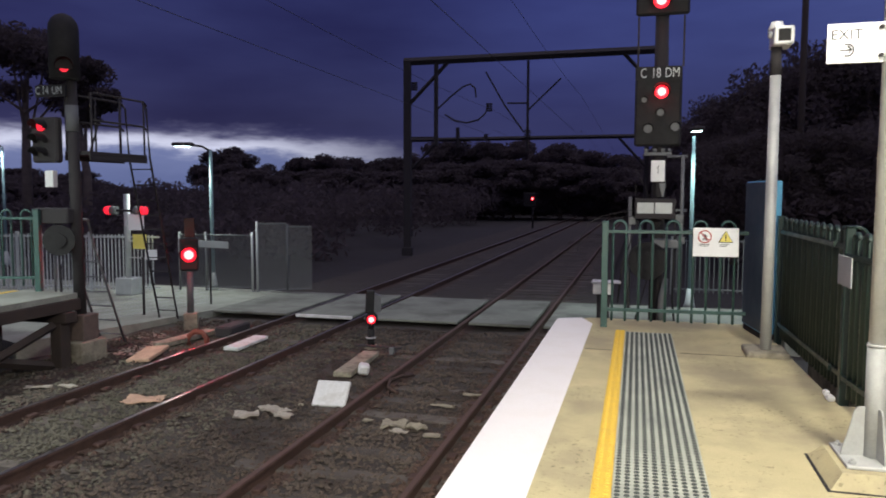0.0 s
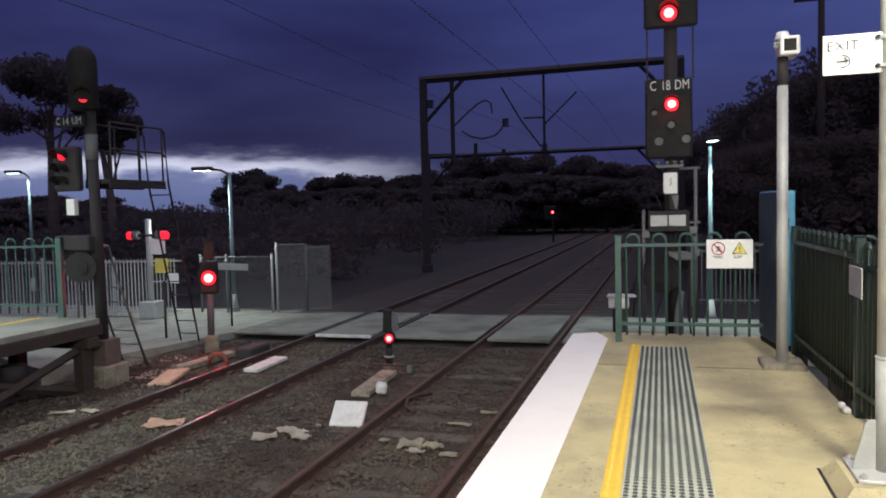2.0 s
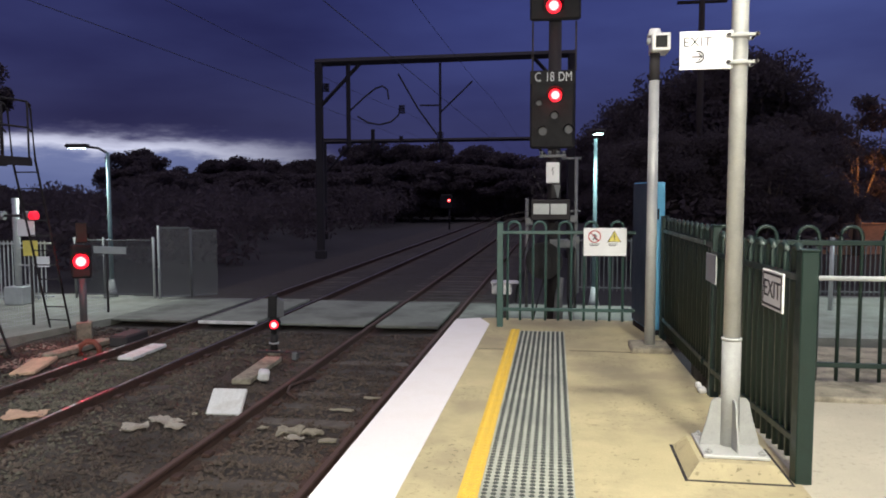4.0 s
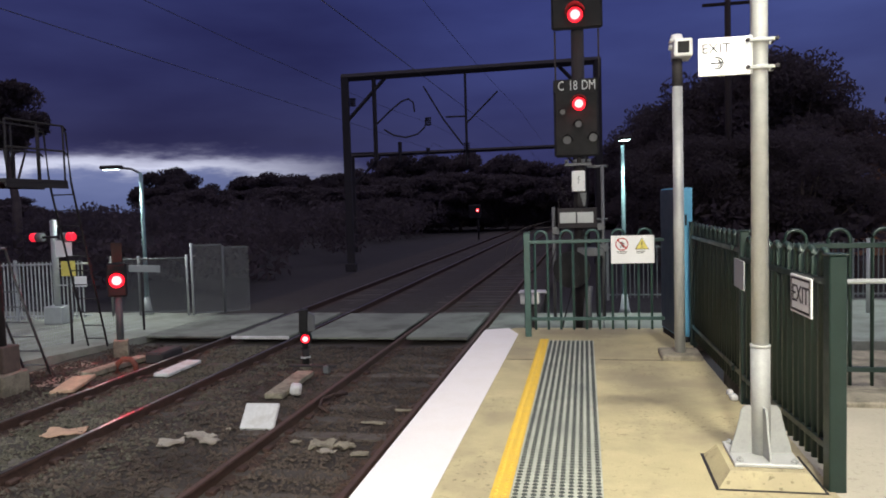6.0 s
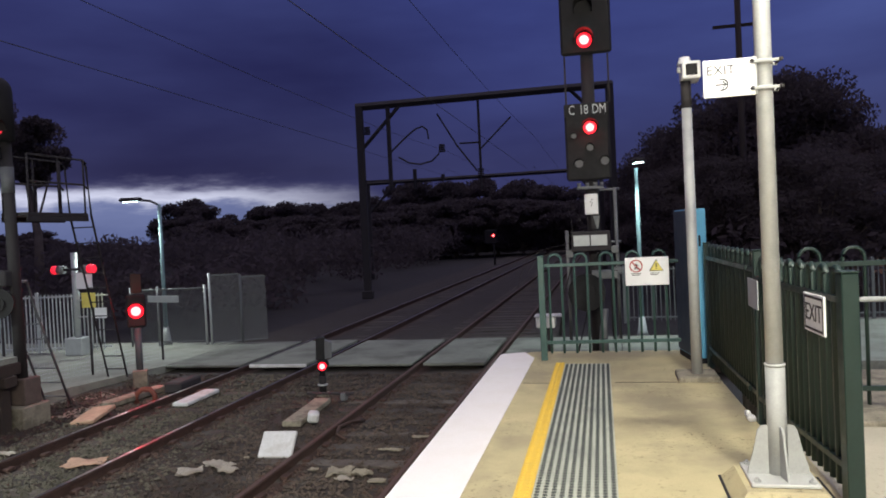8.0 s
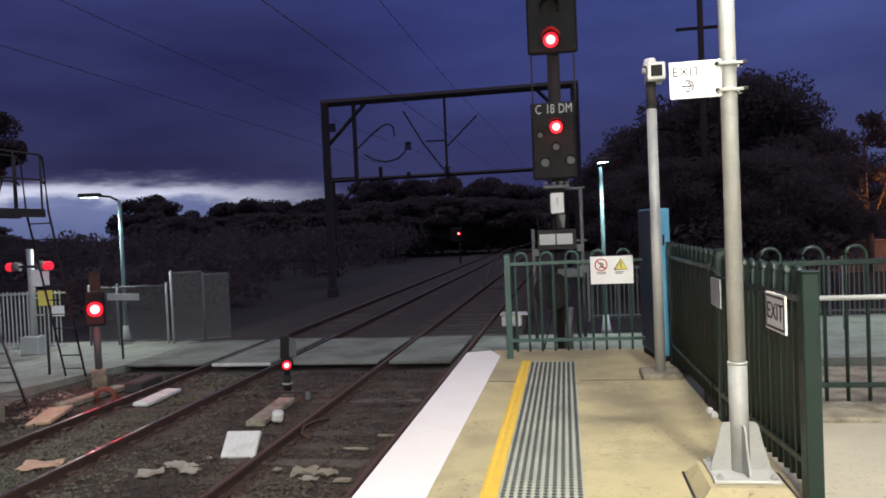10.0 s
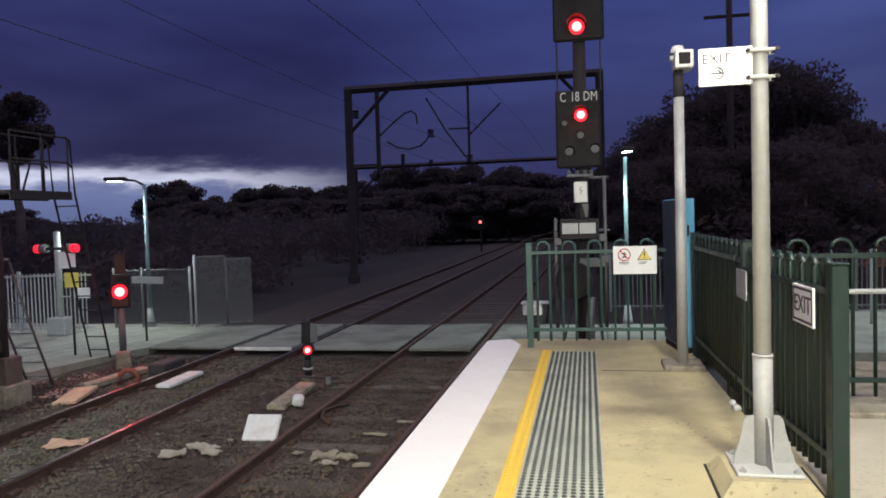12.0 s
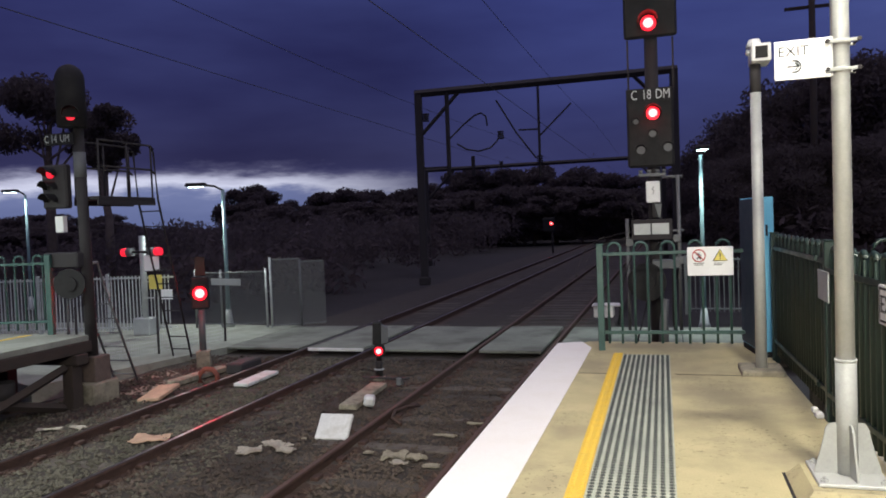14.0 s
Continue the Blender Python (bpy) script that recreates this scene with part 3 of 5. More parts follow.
# landing beyond the side fence, on the same level, with a low kerb
p = B()
box(p, (1.624, -14, -1.3), (7.0, 5.955, -0.004))
landing = solid("landing", p, M["concrete_pale"], "pale concrete landing beside the platform fence", "pavement", "structure")
p = B()
box(p, (1.63, 5.957, -1.3), (7.0, 6.40, 0.035), 0.012)
solid("landing_kerb", p, M["concrete_old"], "low weathered concrete kerb under the cross fence", "kerb", "structure")

# ---------------------------------------------------------------- far platform on timber trestles
p = B()
box(p, (-13.5, -14, -0.06), (-8.31, 9.42, 0.03), 0.006)
far_platform = solid("far_platform", p, M["concrete_grey"], "far platform deck of pale concrete with a worn edge", "platform", "structure")
p = B()
box(p, (-8.37, -14, -0.23), (-8.27, 9.44, -0.062), 0.01)
part("edge_beam", p, M["timber"], far_platform, "dark timber edge beam")
p = B()
box(p, (-13.5, 9.425, -0.23), (-8.375, 9.51, -0.062), 0.01)
part("end_beam", p, M["timber"], far_platform, "dark timber end beam")
for y in (9.17, 6.7, 4.4, 2.2):
    for x in (-8.43, -9.7, -11.1):
        p = B()
        box(p, (x - 0.1, y - 0.1, -1.2), (x + 0.1, y + 0.1, -0.232), 0.012)
        part("trestle_post", p, M["timber"], far_platform)
    p = B()
    box(p, (-11.4, y - 0.12, -0.39), (-8.21, y + 0.12, -0.232), 0.012)
    part("headstock", p, M["timber"], far_platform)
for a, b in (((-8.40, 9.0, -0.42), (-8.40, 6.8, -1.03)), ((-8.45, 9.0, -1.03), (-8.45, 6.8, -0.42)), ((-8.45, 6.6, -1.03), (-8.45, 4.5, -0.42))):
    p = B()
    tube(p, [a, b], 0.07, 4)
    part("brace", p, M["timber"], far_platform)
p = B()
disc(p, (-8.75, 8.2, -0.60), (0, 0, 1), 0.17, 0.26, 18)
part("drum", p, M["dark_steel"], far_platform)
p = B()
box(p, (-9.4, -14, 0.03), (-9.3, 9.3, 0.036))
part("yellow_line", p, M["yellow"], far_platform, "faded yellow line")

# ---------------------------------------------------------------- level crossing
X0, X1 = 13.84, 17.03
crossing = thing("level_crossing", "foot crossing of pale concrete panels between the rails", "crossing", kind="structure")
spans = [(-8.75, -7.05), (-6.80, -5.60), (-5.35, -3.42), (-3.18, -1.97), (-1.73, 0.6), (0.61, 2.45)]
for i, (a, b) in enumerate(spans):
    c = B()
    rise = (0.0, 0.012, -0.004, 0.008, 0.0, 0.003)[i]
    box(c, (a, X0, PATH_Z - 0.055), (b, X1, PATH_Z + rise), 0.014)
    panel = part("concrete_panel", c, M["concrete_panel"], crossing)
    c = B()
    box(c, (a + 0.06, X0 + 0.30, -1.2), (b - 0.06, X1 - 0.30, PATH_Z - 0.056))
    part("bearer", c, M["timber"], panel, "dark timber bearer")
c = B()
box(c, (-6.81, X0 - 0.07, PATH_Z - 0.05), (-5.58, X0 - 0.006, PATH_Z + 0.012), 0.01)
part("edge_board", c, M["white_box"], crossing, "pale painted edge board")

p = B()
prism(p, [(-9.60, 10.9), (-9.25, 11.9), (-8.76, 13.83), (-8.76, 17.03), (-14.9, 17.35), (-22.6, 17.65), (-22.6, 12.8), (-13.9, 11.5), (-9.95, 9.85)], -1.25, PATH_Z)
solid("left_path", p, M["concrete_grey"], "pale concrete footpath leading to the crossing", "pavement", "structure")
p = B()
prism(p, [(-9.22, 10.0), (-7.74, 10.15), (-7.7, 11.3), (-8.82, 12.0), (-9.2, 10.95)], -1.25, -1.07)
solid("concrete_pad", p, M["concrete_old"], "low concrete pad beside the signal mast", "pad", "structure")
p = B()
prism(p, [(2.46, X0 - 0.1), (14.4, X0 - 0.1), (14.4, 19.5), (3.5, 19.5), (2.46, X1)], -1.25, PATH_Z - 0.002)
solid("right_path", p, M["concrete_grey"], "concrete path beyond the platform fence", "pavement", "structure")
p = B()
box(p, (1.75, 6.404, -1.3), (7.0, 8.42, -0.05), 0.015)
solid("ramp_slab", p, M["concrete_old"], "grey concrete slab beyond the landing kerb", "pavement", "structure")


# ---------------------------------------------------------------- bow-topped fences
def bow_mesh(h, gap, mat, r=0.0155):
    b = B()
    arc = [(0, 0, 0.08)] + [(gap / 2 - gap / 2 * math.cos(a), 0, h - gap / 2 + 0.02 + gap / 2 * math.sin(a)) for a in [math.pi * k / 8 for k in range(9)]] + [(gap, 0, 0.08)]
    tube(b, arc, r, 7)
    return to_mesh(b, "bow", mat)


def bow_fence(label, at, yaw, length, mat, h=1.2, gap=0.15, posts=(0.0, 1.0), post_w=0.075, post_h=1.24, group="green fences", rail_top=1.10, bar=0.0155):
    f = thing("bow_top_fence", label, "fence", at, yaw, group)
    for name, z in (("top_rail", rail_top), ("bottom_rail", 0.21)):
        b = B()
        box(b, (0, -0.02, z - 0.02), (length, 0.02, z + 0.02), 0.004)
        part(name, b, mat, f)
    for u in posts:
        b = B()
        box(b, (u * length - post_w / 2, -post_w / 2, -0.02), (u * length + post_w / 2, post_w / 2, post_h), 0.006)
        box(b, (u * length - post_w / 2 - 0.005, -post_w / 2 - 0.005, post_h + 0.001), (u * length + post_w / 2 + 0.005, post_w / 2 + 0.005, post_h + 0.012), 0.004)
        part("post", b, mat, f)
    me = bow_mesh(h, gap, mat, bar)
    k = 0
    while 0.09 + k * 2 * gap + gap < length - 0.03:
        o = part("bow", me, None, f)
        o.matrix_basis = pose(0.09 + k * 2 * gap, 0, 0)
        k += 1
    return f


bow_fence("green steel fence with bow tops closing the platform end", (-0.39, 8.85, 0), 3, 1.58, M["green_lit"], posts=(0.0,), h=1.24, rail_top=1.13)
bow_fence("dark green bow-topped fence along the platform side", (1.510, 6.02, 0), 91.7, 2.42, M["green"], posts=(0.0, 0.98), post_w=0.07, post_h=1.33, h=1.30, gap=0.10, rail_top=1.18, bar=0.018)
bow_fence("dark green bow-topped fence with sign beside the lamp post", (1.63, 4.26, 0), 94.5, 1.72, M["green"], posts=(0.0,), post_w=0.09, post_h=1.27, h=1.27, gap=0.10, rail_top=1.12, bar=0.0195)
bow_fence("dark green fence across the landing with a grey handrail", (1.46, 6.31, 0), 0, 4.2, M["green"], posts=(0.55, 1.0), h=1.30, gap=0.16, rail_top=1.19)
hr = B()
tube(hr, [(1.66, 6.10, 0.93), (5.6, 6.10, 0.93)], 0.021, 10)
handrail = solid("handrail", hr, M["fence_grey"], "round grey metal handrail on the landing fence", "handrail")
for x in (1.9, 3.2, 4.5):
    b = B()
    tube(b, [(x, 6.10, 0.92), (x, 6.16, 0.86), (x, 6.30, 0.86)], 0.009, 6)
    part("bracket", b, M["galv"], handrail)
bow_fence("green bow-topped fence on the far platform", (-9.0, 9.4, 0.03), 196, 3.2, M["green_lit"], posts=(0.0, 1.0), h=1.24, rail_top=1.13, post_w=0.09, post_h=1.26)


# ---------------------------------------------------------------- picket and mesh fences by the crossing
def picket_fence(label, at, yaw, length, h, mat, step=0.095, post_every=1.9):
    f = thing("picket_fence", label, "fence", at, yaw, "grey crossing fences")
    for name, z in (("top_rail", h - 0.06), ("bottom_rail", 0.14)):
        b = B()
        box(b, (0, -0.02, z - 0.02), (length, 0.02, z + 0.02), 0.004)
        part(name, b, mat, f)
    k = 0
    while k * post_every <= length + 0.01:
        b = B()
        box(b, (k * post_every - 0.035, -0.035, 0), (k * post_every + 0.035, 0.035, h + 0.06), 0.005)
        part("post", b, mat, f)
        k += 1
    b = B()
    box(b, (-0.012, -0.012, 0.06), (0.012, 0.012, h))
    me = to_mesh(b, "picket", mat)
    for i in range(1, int(length / step)):
        o = part("picket", me, None, f)
        o.matrix_basis = pose(i * step, 0.0, 0)
    return f


def mesh_panel(bm, w, z0, z1, step, r):
    i = 0
    while i * step <= w:
        box(bm, (i * step - r, -r, z0), (i * step + r, r, z1))
        i += 1
    z = z0
    while z <= z1:
        box(bm, (0, -r * 0.8, z - r), (w, r * 0.8, z + r))
        z += step * 1.5
    return bm


picket_fence("grey steel picket fence behind the crossing path", (-16.95, 14.79, PATH_Z), 10.2, 5.6, 1.45, M["fence_grey"])
picket_fence("dull grey picket fence behind the path", (0.77, 19.2, PATH_Z), 0, 11.5, 1.40, M["mesh_grey"], step=0.11)
pale = thing("bollard", "pale steel post standing on the path", "post", (6.1, 17.05, PATH_Z))
b = B()
tube(b, [(0, 0, 0), (0, 0, 1.55)], 0.048, 14)
part("tube", b, M["fence_grey"], pale)
b = B()
disc(b, (0, 0, 1.56), (0, 0, 1), 0.052, 0.03, 14)
part("cap", b, M["fence_grey"], pale)
side_mesh = thing("mesh_fence", "dark wire mesh fence with pale rails beside the gate", "fence", (-11.38, 16.5, PATH_Z), 6, "grey crossing fences")
for x in (0.0, 0.72, 1.96):
    b = B()
    tube(b, [(x, 0, 0), (x, 0, 1.5)], 0.03, 10)
    part("post", b, M["fence_grey"] if x > 1 else M["mesh_grey"], side_mesh)
for z in (0.1, 1.42):
    b = B()
    tube(b, [(0, 0, z), (1.96, 0, z)], 0.018, 8)
    part("rail", b, M["mesh_grey"], side_mesh)
part("mesh", mesh_panel(B(), 1.94, 0.1, 1.42, 0.03, 0.003), M["mesh_grey"], side_mesh)
gate = thing("mesh_gate", "tall grey mesh gate panels standing beside the track", "gate", (-9.27, 16.66, PATH_Z), 30)
for i, w in enumerate((0.72, 0.60)):
    x = (0.0, 0.74)[i]
    b = B()
    tube(b, [(x, 0, 0), (x, 0, 1.78 - 0.08 * i)], 0.03, 8)
    part("post", b, M["fence_grey"] if i == 0 else M["mesh_grey"], gate)
    b = mesh_panel(B(), w, 0.06, 1.72 - 0.08 * i, 0.028, 0.0042)
    o = part("mesh", b, M["mesh_grey"], gate)
    o.matrix_basis = pose(x + 0.02, 0, 0)
    for z in (0.05, 1.72 - 0.08 * i):
        b = B()
        box(b, (x + 0.02, -0.018, z - 0.018), (x + w, 0.018, z + 0.018), 0.004)
        part("frame_rail", b, M["mesh_grey"], gate)
low = thing("mesh_fence", "low pale wire mesh fence along the path edge", "fence", (-9.28, 14.58, PATH_Z), 254, "grey crossing fences")
for x in (0.0, 1.75, 3.5):
    b = B()
    tube(b, [(x, 0, 0), (x, 0, 1.18 if x else 1.44)], 0.024, 8)
    part("post", b, M["dark_steel"], low)
o = part("mesh", mesh_panel(B(), 3.5, 0.05, 0.42, 0.05, 0.003), M["fence_grey"], low)
b = B()
box(b, (0.026, -0.34, 1.27), (0.046, 0.62, 1.42), 0.006)
part("name_board", b, M["fence_grey"], low)


# ---------------------------------------------------------------- lamp post with the exit sign
lp = thing("lamp_post", "galvanised steel lamp post on a gusseted base plate", "lamp post", (1.305, 4.505, 0), group="platform lamps")
b = B()
prism(b, [(-0.295, -0.33), (0.27, -0.33), (0.27, 0.26), (-0.295, 0.26)], -0.01, 0.085)
top = [v for v in b.verts if v.co.z > 0.05]
for v in top:
    v.co.x, v.co.y = v.co.x * 0.72, v.co.y * 0.78
part("plinth", b, M["concrete"], lp, "stained concrete plinth")
# Thin black skirt that paints in the dark gap at the plinth's foot.
b = B()
prism(b, [(-0.300, -0.335), (0.275, -0.335), (0.275, 0.265), (-0.300, 0.265)], -0.01, 0.004)
part("sealant_line", b, M["black"], lp, "thin black skirt painted as the dark gap round the plinth")
b = B()
box(b, (-0.18, -0.20, 0.087), (0.18, 0.20, 0.107), 0.004)
part("base_plate", b, M["galv"], lp)
for x, y in ((-0.145, -0.160), (0.145, -0.160), (-0.145, 0.160), (0.145, 0.160)):
    b = B()
    disc(b, (x, y, 0.114), (0, 0, 1), 0.022, 0.014, 6)
    disc(b, (x, y, 0.126), (0, 0, 1), 0.010, 0.014, 8)
    part("bolt", b, M["galv_dull"], lp)
for a in (0, 90, 180, 270):
    b = B()
    outline = [(0.05, 0.108), (0.172, 0.108), (0.165, 0.15), (0.138, 0.235), (0.120, 0.31), (0.110, 0.36), (0.092, 0.385), (0.05, 0.39)]
    f0 = [b.verts.new((x, -0.006, z)) for x, z in outline]
    f1 = [b.verts.new((x, 0.006, z)) for x, z in outline]
    b.faces.new(f0)
    b.faces.new(f1[::-1])
    for i in range(len(outline)):
        j = (i + 1) % len(outline)
        b.faces.new((f0[i], f1[i], f1[j], f0[j]))
    bmesh.ops.transform(b, matrix=pose(0, 0, 0, 0, 0, a + 6), verts=b.verts)
    part("gusset", b, M["galv_dull"], lp)
b = B()
tube(b, [(0, 0, 0.108), (0, 0, 0.738)], 0.054, 24)
part("lower_tube", b, M["galv_dull"], lp)
b = B()
tube(b, [(0, 0, 0.738), (0, 0, 5.2)], 0.048, 24, 0.044)
part("pole", b, M["galv"], lp)
b = B()
disc(b, (0, 0, 0.738), (0, 0, 1), 0.057, 0.014, 24)
part("collar", b, M["galv"], lp)
b = B()
disc(b, (0, 0, 5.21), (0, 0, 1), 0.05, 0.02, 20)
part("cap", b, M["galv"], lp)


def lamp_head(post, x0, height, y0=0.0):
    """Arm and lit head reaching out from a post."""
    b_ = B()
    tube(b_, [(0, 0, height - 0.3), (0.10, y0 * 0.2, height - 0.02), (x0 * 0.5, y0 * 0.6, height + 0.05), (x0, y0, height + 0.06)], 0.026, 10)
    part("arm", b_, M["galv"], post)
    b_ = B()
    box(b_, (x0 - 0.1, y0 - 0.15, height + 0.02), (x0 + 0.36, y0 + 0.15, height + 0.12), 0.03)
    h_ = part("lamp_head", b_, M["galv"], post)
    b_ = B()
    disc(b_, (x0 + 0.13, y0, height + 0.012), (0, 0, 1), 0.13, 0.012, 20)
    part("lens", b_, M["lamp_warm"], h_, "glowing lens")


lamp_head(lp, 0.27, 5.32, -1.88)
for lamp_y in (-10.2, -21.8):
    copy_thing(lp, pose(1.305, lamp_y, 0))
fl = thing("platform_floodlight", "wide lit floodlight on a galvanised post", "floodlight", (1.50, -2.4, 0))
b = B()
tube(b, [(0, 0, 0), (0, 0, 4.4)], 0.055, 16, 0.045)
part("pole", b, M["galv"], fl)
b = B()
box(b, (-1.1, -0.6, 4.25), (0.2, 0.6, 4.35), 0.03)
fh_ = part("lamp_head", b, M["galv"], fl)
b = B()
box(b, (-1.05, -0.55, 4.235), (0.15, 0.55, 4.248))
part("lens", b, M["lamp_warm"], fh_, "glowing lens")
for lamp_y in (3.6, -7.0):
    t_ = thing("lamp_post", "galvanised lamp post on the far platform with a lit head", "lamp post", (-11.0, lamp_y, 0), group="far platform lamps")
    b = B()
    tube(b, [(0, 0, 0), (0, 0, 4.3)], 0.055, 16, 0.045)
    part("pole", b, M["galv"], t_)
    lamp_head(t_, 0.45, 4.32)


ex = thing("exit_sign", "white exit sign with arrow clamped to the lamp post", "sign", (1.305, 4.455, 2.280))
b = B()
box(b, (-0.335, -0.008, 0.0), (-0.055, 0.004, 0.212), 0.004)
part("panel", b, M["sign_white"], ex)
lettering("exit_text", "EXIT", 0.077, pose(-0.240, -0.0095, 0.150, 90, 0, 0), M["sign_black"], ex)
b = B()
for s in (1, -1):
    arc = [(-0.235 + 0.032 * math.cos(a), -0.0095, 0.070 + s * 0.032 * math.sin(a)) for a in [radians(d) for d in (0, 30, 60, 90, 115)]]
    tube(b, arc, 0.0042, 6)
tube(b, [(-0.272, -0.0095, 0.070), (-0.212, -0.0095, 0.070)], 0.0042, 6)
tube(b, [(-0.232, -0.0095, 0.090), (-0.212, -0.0095, 0.070), (-0.232, -0.0095, 0.050)], 0.0042, 6)
part("arrow", b, M["sign_black"], ex)
for z in (0.035, 0.185):
    b = B()
    disc(b, (0, 0.05, z), (0, 0, 1), 0.053, 0.030, 24)
    cl_ = part("clamp_band", b, M["galv"], ex)
    for y in (-0.016, 0.108):
        b = B()
        box(b, (-0.075, y - 0.006, z - 0.009), (0.088, y + 0.006, z + 0.009), 0.003)
        part("clamp_bar", b, M["galv_dull"], cl_)
    for x in (-0.075, 0.078):
        b = B()
        tube(b, [(x, -0.04, z), (x, 0.12, z)], 0.006, 8)
        disc(b, (x, -0.03, z), (0, 1, 0), 0.012, 0.012, 6)
        part("clamp_bolt", b, M["dark_steel"], cl_)
    b = B()
    disc(b, (-0.078, -0.010, z), (0, 1, 0), 0.007, 0.006, 8)
    part("rivet", b, M["sign_black"], ex)
b = B()
box(b, (-0.07, -0.006, 0.0), (-0.045, 0.012, 0.215), 0.003)
part("back_channel", b, M["galv"], ex)


# ---------------------------------------------------------------- camera pole
cp = thing("camera_pole", "grey steel pole carrying a security camera", "pole", (1.222, 7.72, 0))
b = B()
box(b, (-0.195, -0.20, -0.01), (0.195, 0.24, 0.055), 0.014)
part("footing", b, M["concrete_old"], cp, "small concrete footing")
b = B()
tube(b, [(0, 0, 0.055), (0, 0, 2.70)], 0.053, 20, 0.050)
part("pole", b, M["galv"], cp)
b = B()
tube(b, [(0, 0, 2.70), (0, 0, 2.97)], 0.050, 20)
part("sleeve", b, M["dark_steel"], cp, "dark upper sleeve")
b = B()
box(b, (-0.045, -0.17, 2.965), (0.128, 0.15, 3.135), 0.012)
cb = part("camera_housing", b, M["white_steel"], cp, "white square camera housing")
b = B()
box(b, (-0.012, -0.178, 2.995), (0.095, -0.172, 3.105))
part("glass", b, M["black"], cb, "black window")
b = B()
disc(b, (0.0, 0.02, 3.17), (0, 0, 1), 0.078, 0.075, 16, 0.05)
part("dome", b, M["white_steel"], cp)
b = B()
disc(b, (-0.055, -0.02, 3.08), (1, 0, 0), 0.03, 0.05, 12)
part("mount", b, M["galv"], cp)

# ---------------------------------------------------------------- blue cabinet
cabn = thing("equipment_cabinet", "tall narrow light blue steel equipment cabinet on the platform", "cabinet", (1.295, 8.50, 0), 8.6)
b = B()
box(b, (0.0, 0.012, 0.06), (0.17, 0.72, 1.715), 0.01)
part("body", b, M["blue"], cabn)
b = B()
box(b, (0.006, 0.015, 0.0), (0.164, 0.71, 0.058))
part("base", b, M["black"], cabn)
b = B()
box(b, (0.008, 0.0, 0.09), (0.162, 0.010, 1.685), 0.004)
door = part("door", b, M["blue"], cabn)
b = B()
box(b, (0.08, -0.012, 1.30), (0.102, -0.001, 1.42), 0.004)
part("lock", b, M["black"], door, "black recessed lock")
# Added sheet that paints the cabinet's side darker than its lit door.
b = B()
box(b, (-0.010, 0.02, 0.08), (-0.001, 0.71, 1.70), 0.003)
part("side_panel", b, M["blue_shaded"], cabn, "thin added side panel in blue darkened for shade")


# ---------------------------------------------------------------- warning sign on the end fence
ws = thing("warning_sign", "white safety sign with no-entry and warning symbols", "sign", (0.585, 8.80, 0.865), 2)
b = B()
box(b, (0, -0.008, 0), (0.49, 0.0, 0.325), 0.004)
part("panel", b, M["sign_white"], ws)
b = B()
ring = [(0.125 + 0.068 * math.cos(a), -0.011, 0.225 + 0.068 * math.sin(a)) for a in [radians(15 * k) for k in range(25)]]
tube(b, ring, 0.0065, 6, caps=False)
tube(b, [(0.077, -0.011, 0.273), (0.173, -0.011, 0.177)], 0.0065, 6)
part("prohibition_ring", b, M["sign_red"], ws, "red ring with a bar")
b = B()
for q in ([(0.127, 0.255), (0.125, 0.215), (0.105, 0.185)], [(0.125, 0.215), (0.148, 0.185)], [(0.10, 0.235), (0.126, 0.24), (0.15, 0.225)]):
    tube(b, [(x, -0.0095, z) for x, z in q], 0.007, 6)
part("symbol", b, M["sign_black"], ws)
b = B()
t3 = [(0.275, 0.165), (0.425, 0.165), (0.35, 0.292)]
f0 = [b.verts.new((x, -0.0105, z)) for x, z in t3]
f1 = [b.verts.new((x, -0.0085, z)) for x, z in t3]
b.faces.new(f0)
b.faces.new(f1[::-1])
for i in range(3):
    b.faces.new((f0[i], f1[i], f1[(i + 1) % 3], f0[(i + 1) % 3]))
part("triangle", b, M["sign_yellow"], ws, "yellow warning triangle")
b = B()
tube(b, [(x, -0.0115, z) for x, z in t3 + t3[:1]], 0.005, 6, caps=False)
tube(b, [(0.35, -0.0125, 0.205), (0.35, -0.0125, 0.252)], 0.006, 6)
disc(b, (0.35, -0.0125, 0.187), (0, 1, 0), 0.007, 0.004, 8)
part("triangle_border", b, M["sign_black"], ws)
for x, w, z in ((0.065, 0.115, 0.135), (0.075, 0.095, 0.117), (0.285, 0.10, 0.135), (0.285, 0.08, 0.117)):
    b = B()
    box(b, (x, -0.010, z), (x + w, -0.0085, z + 0.007))
    part("text_bar", b, M["sign_black"], ws)

# plates on the side fence
e2 = thing("fence_exit_sign", "white framed exit sign fixed to the green fence", "sign", (1.562, 4.84, 0.893), 272.5)
b = B()
box(b, (0.0, -0.012, 0), (0.37, 0.0, 0.230), 0.003)
part("panel", b, M["sign_white"], e2)
b = B()
for lo, hi in (((0.016, -0.0135, 0.014), (0.354, -0.0125, 0.028)), ((0.016, -0.0135, 0.202), (0.354, -0.0125, 0.216)), ((0.016, -0.0135, 0.028), (0.030, -0.0125, 0.202)), ((0.340, -0.0135, 0.028), (0.354, -0.0125, 0.202))):
    box(b, lo, hi)
part("border", b, M["sign_black"], e2)
lettering("exit_text", "EXIT", 0.145, pose(0.185, -0.0135, 0.115, 90, 0, 0), M["sign_black"], e2)
e3 = thing("fence_plate", "plain grey plate fixed to the fence post", "sign", (1.430, 5.96, 0.92), 270)
b = B()
box(b, (0, -0.006, 0), (0.36, 0.004, 0.215), 0.003)
part("panel", b, M["fence_grey"], e3)


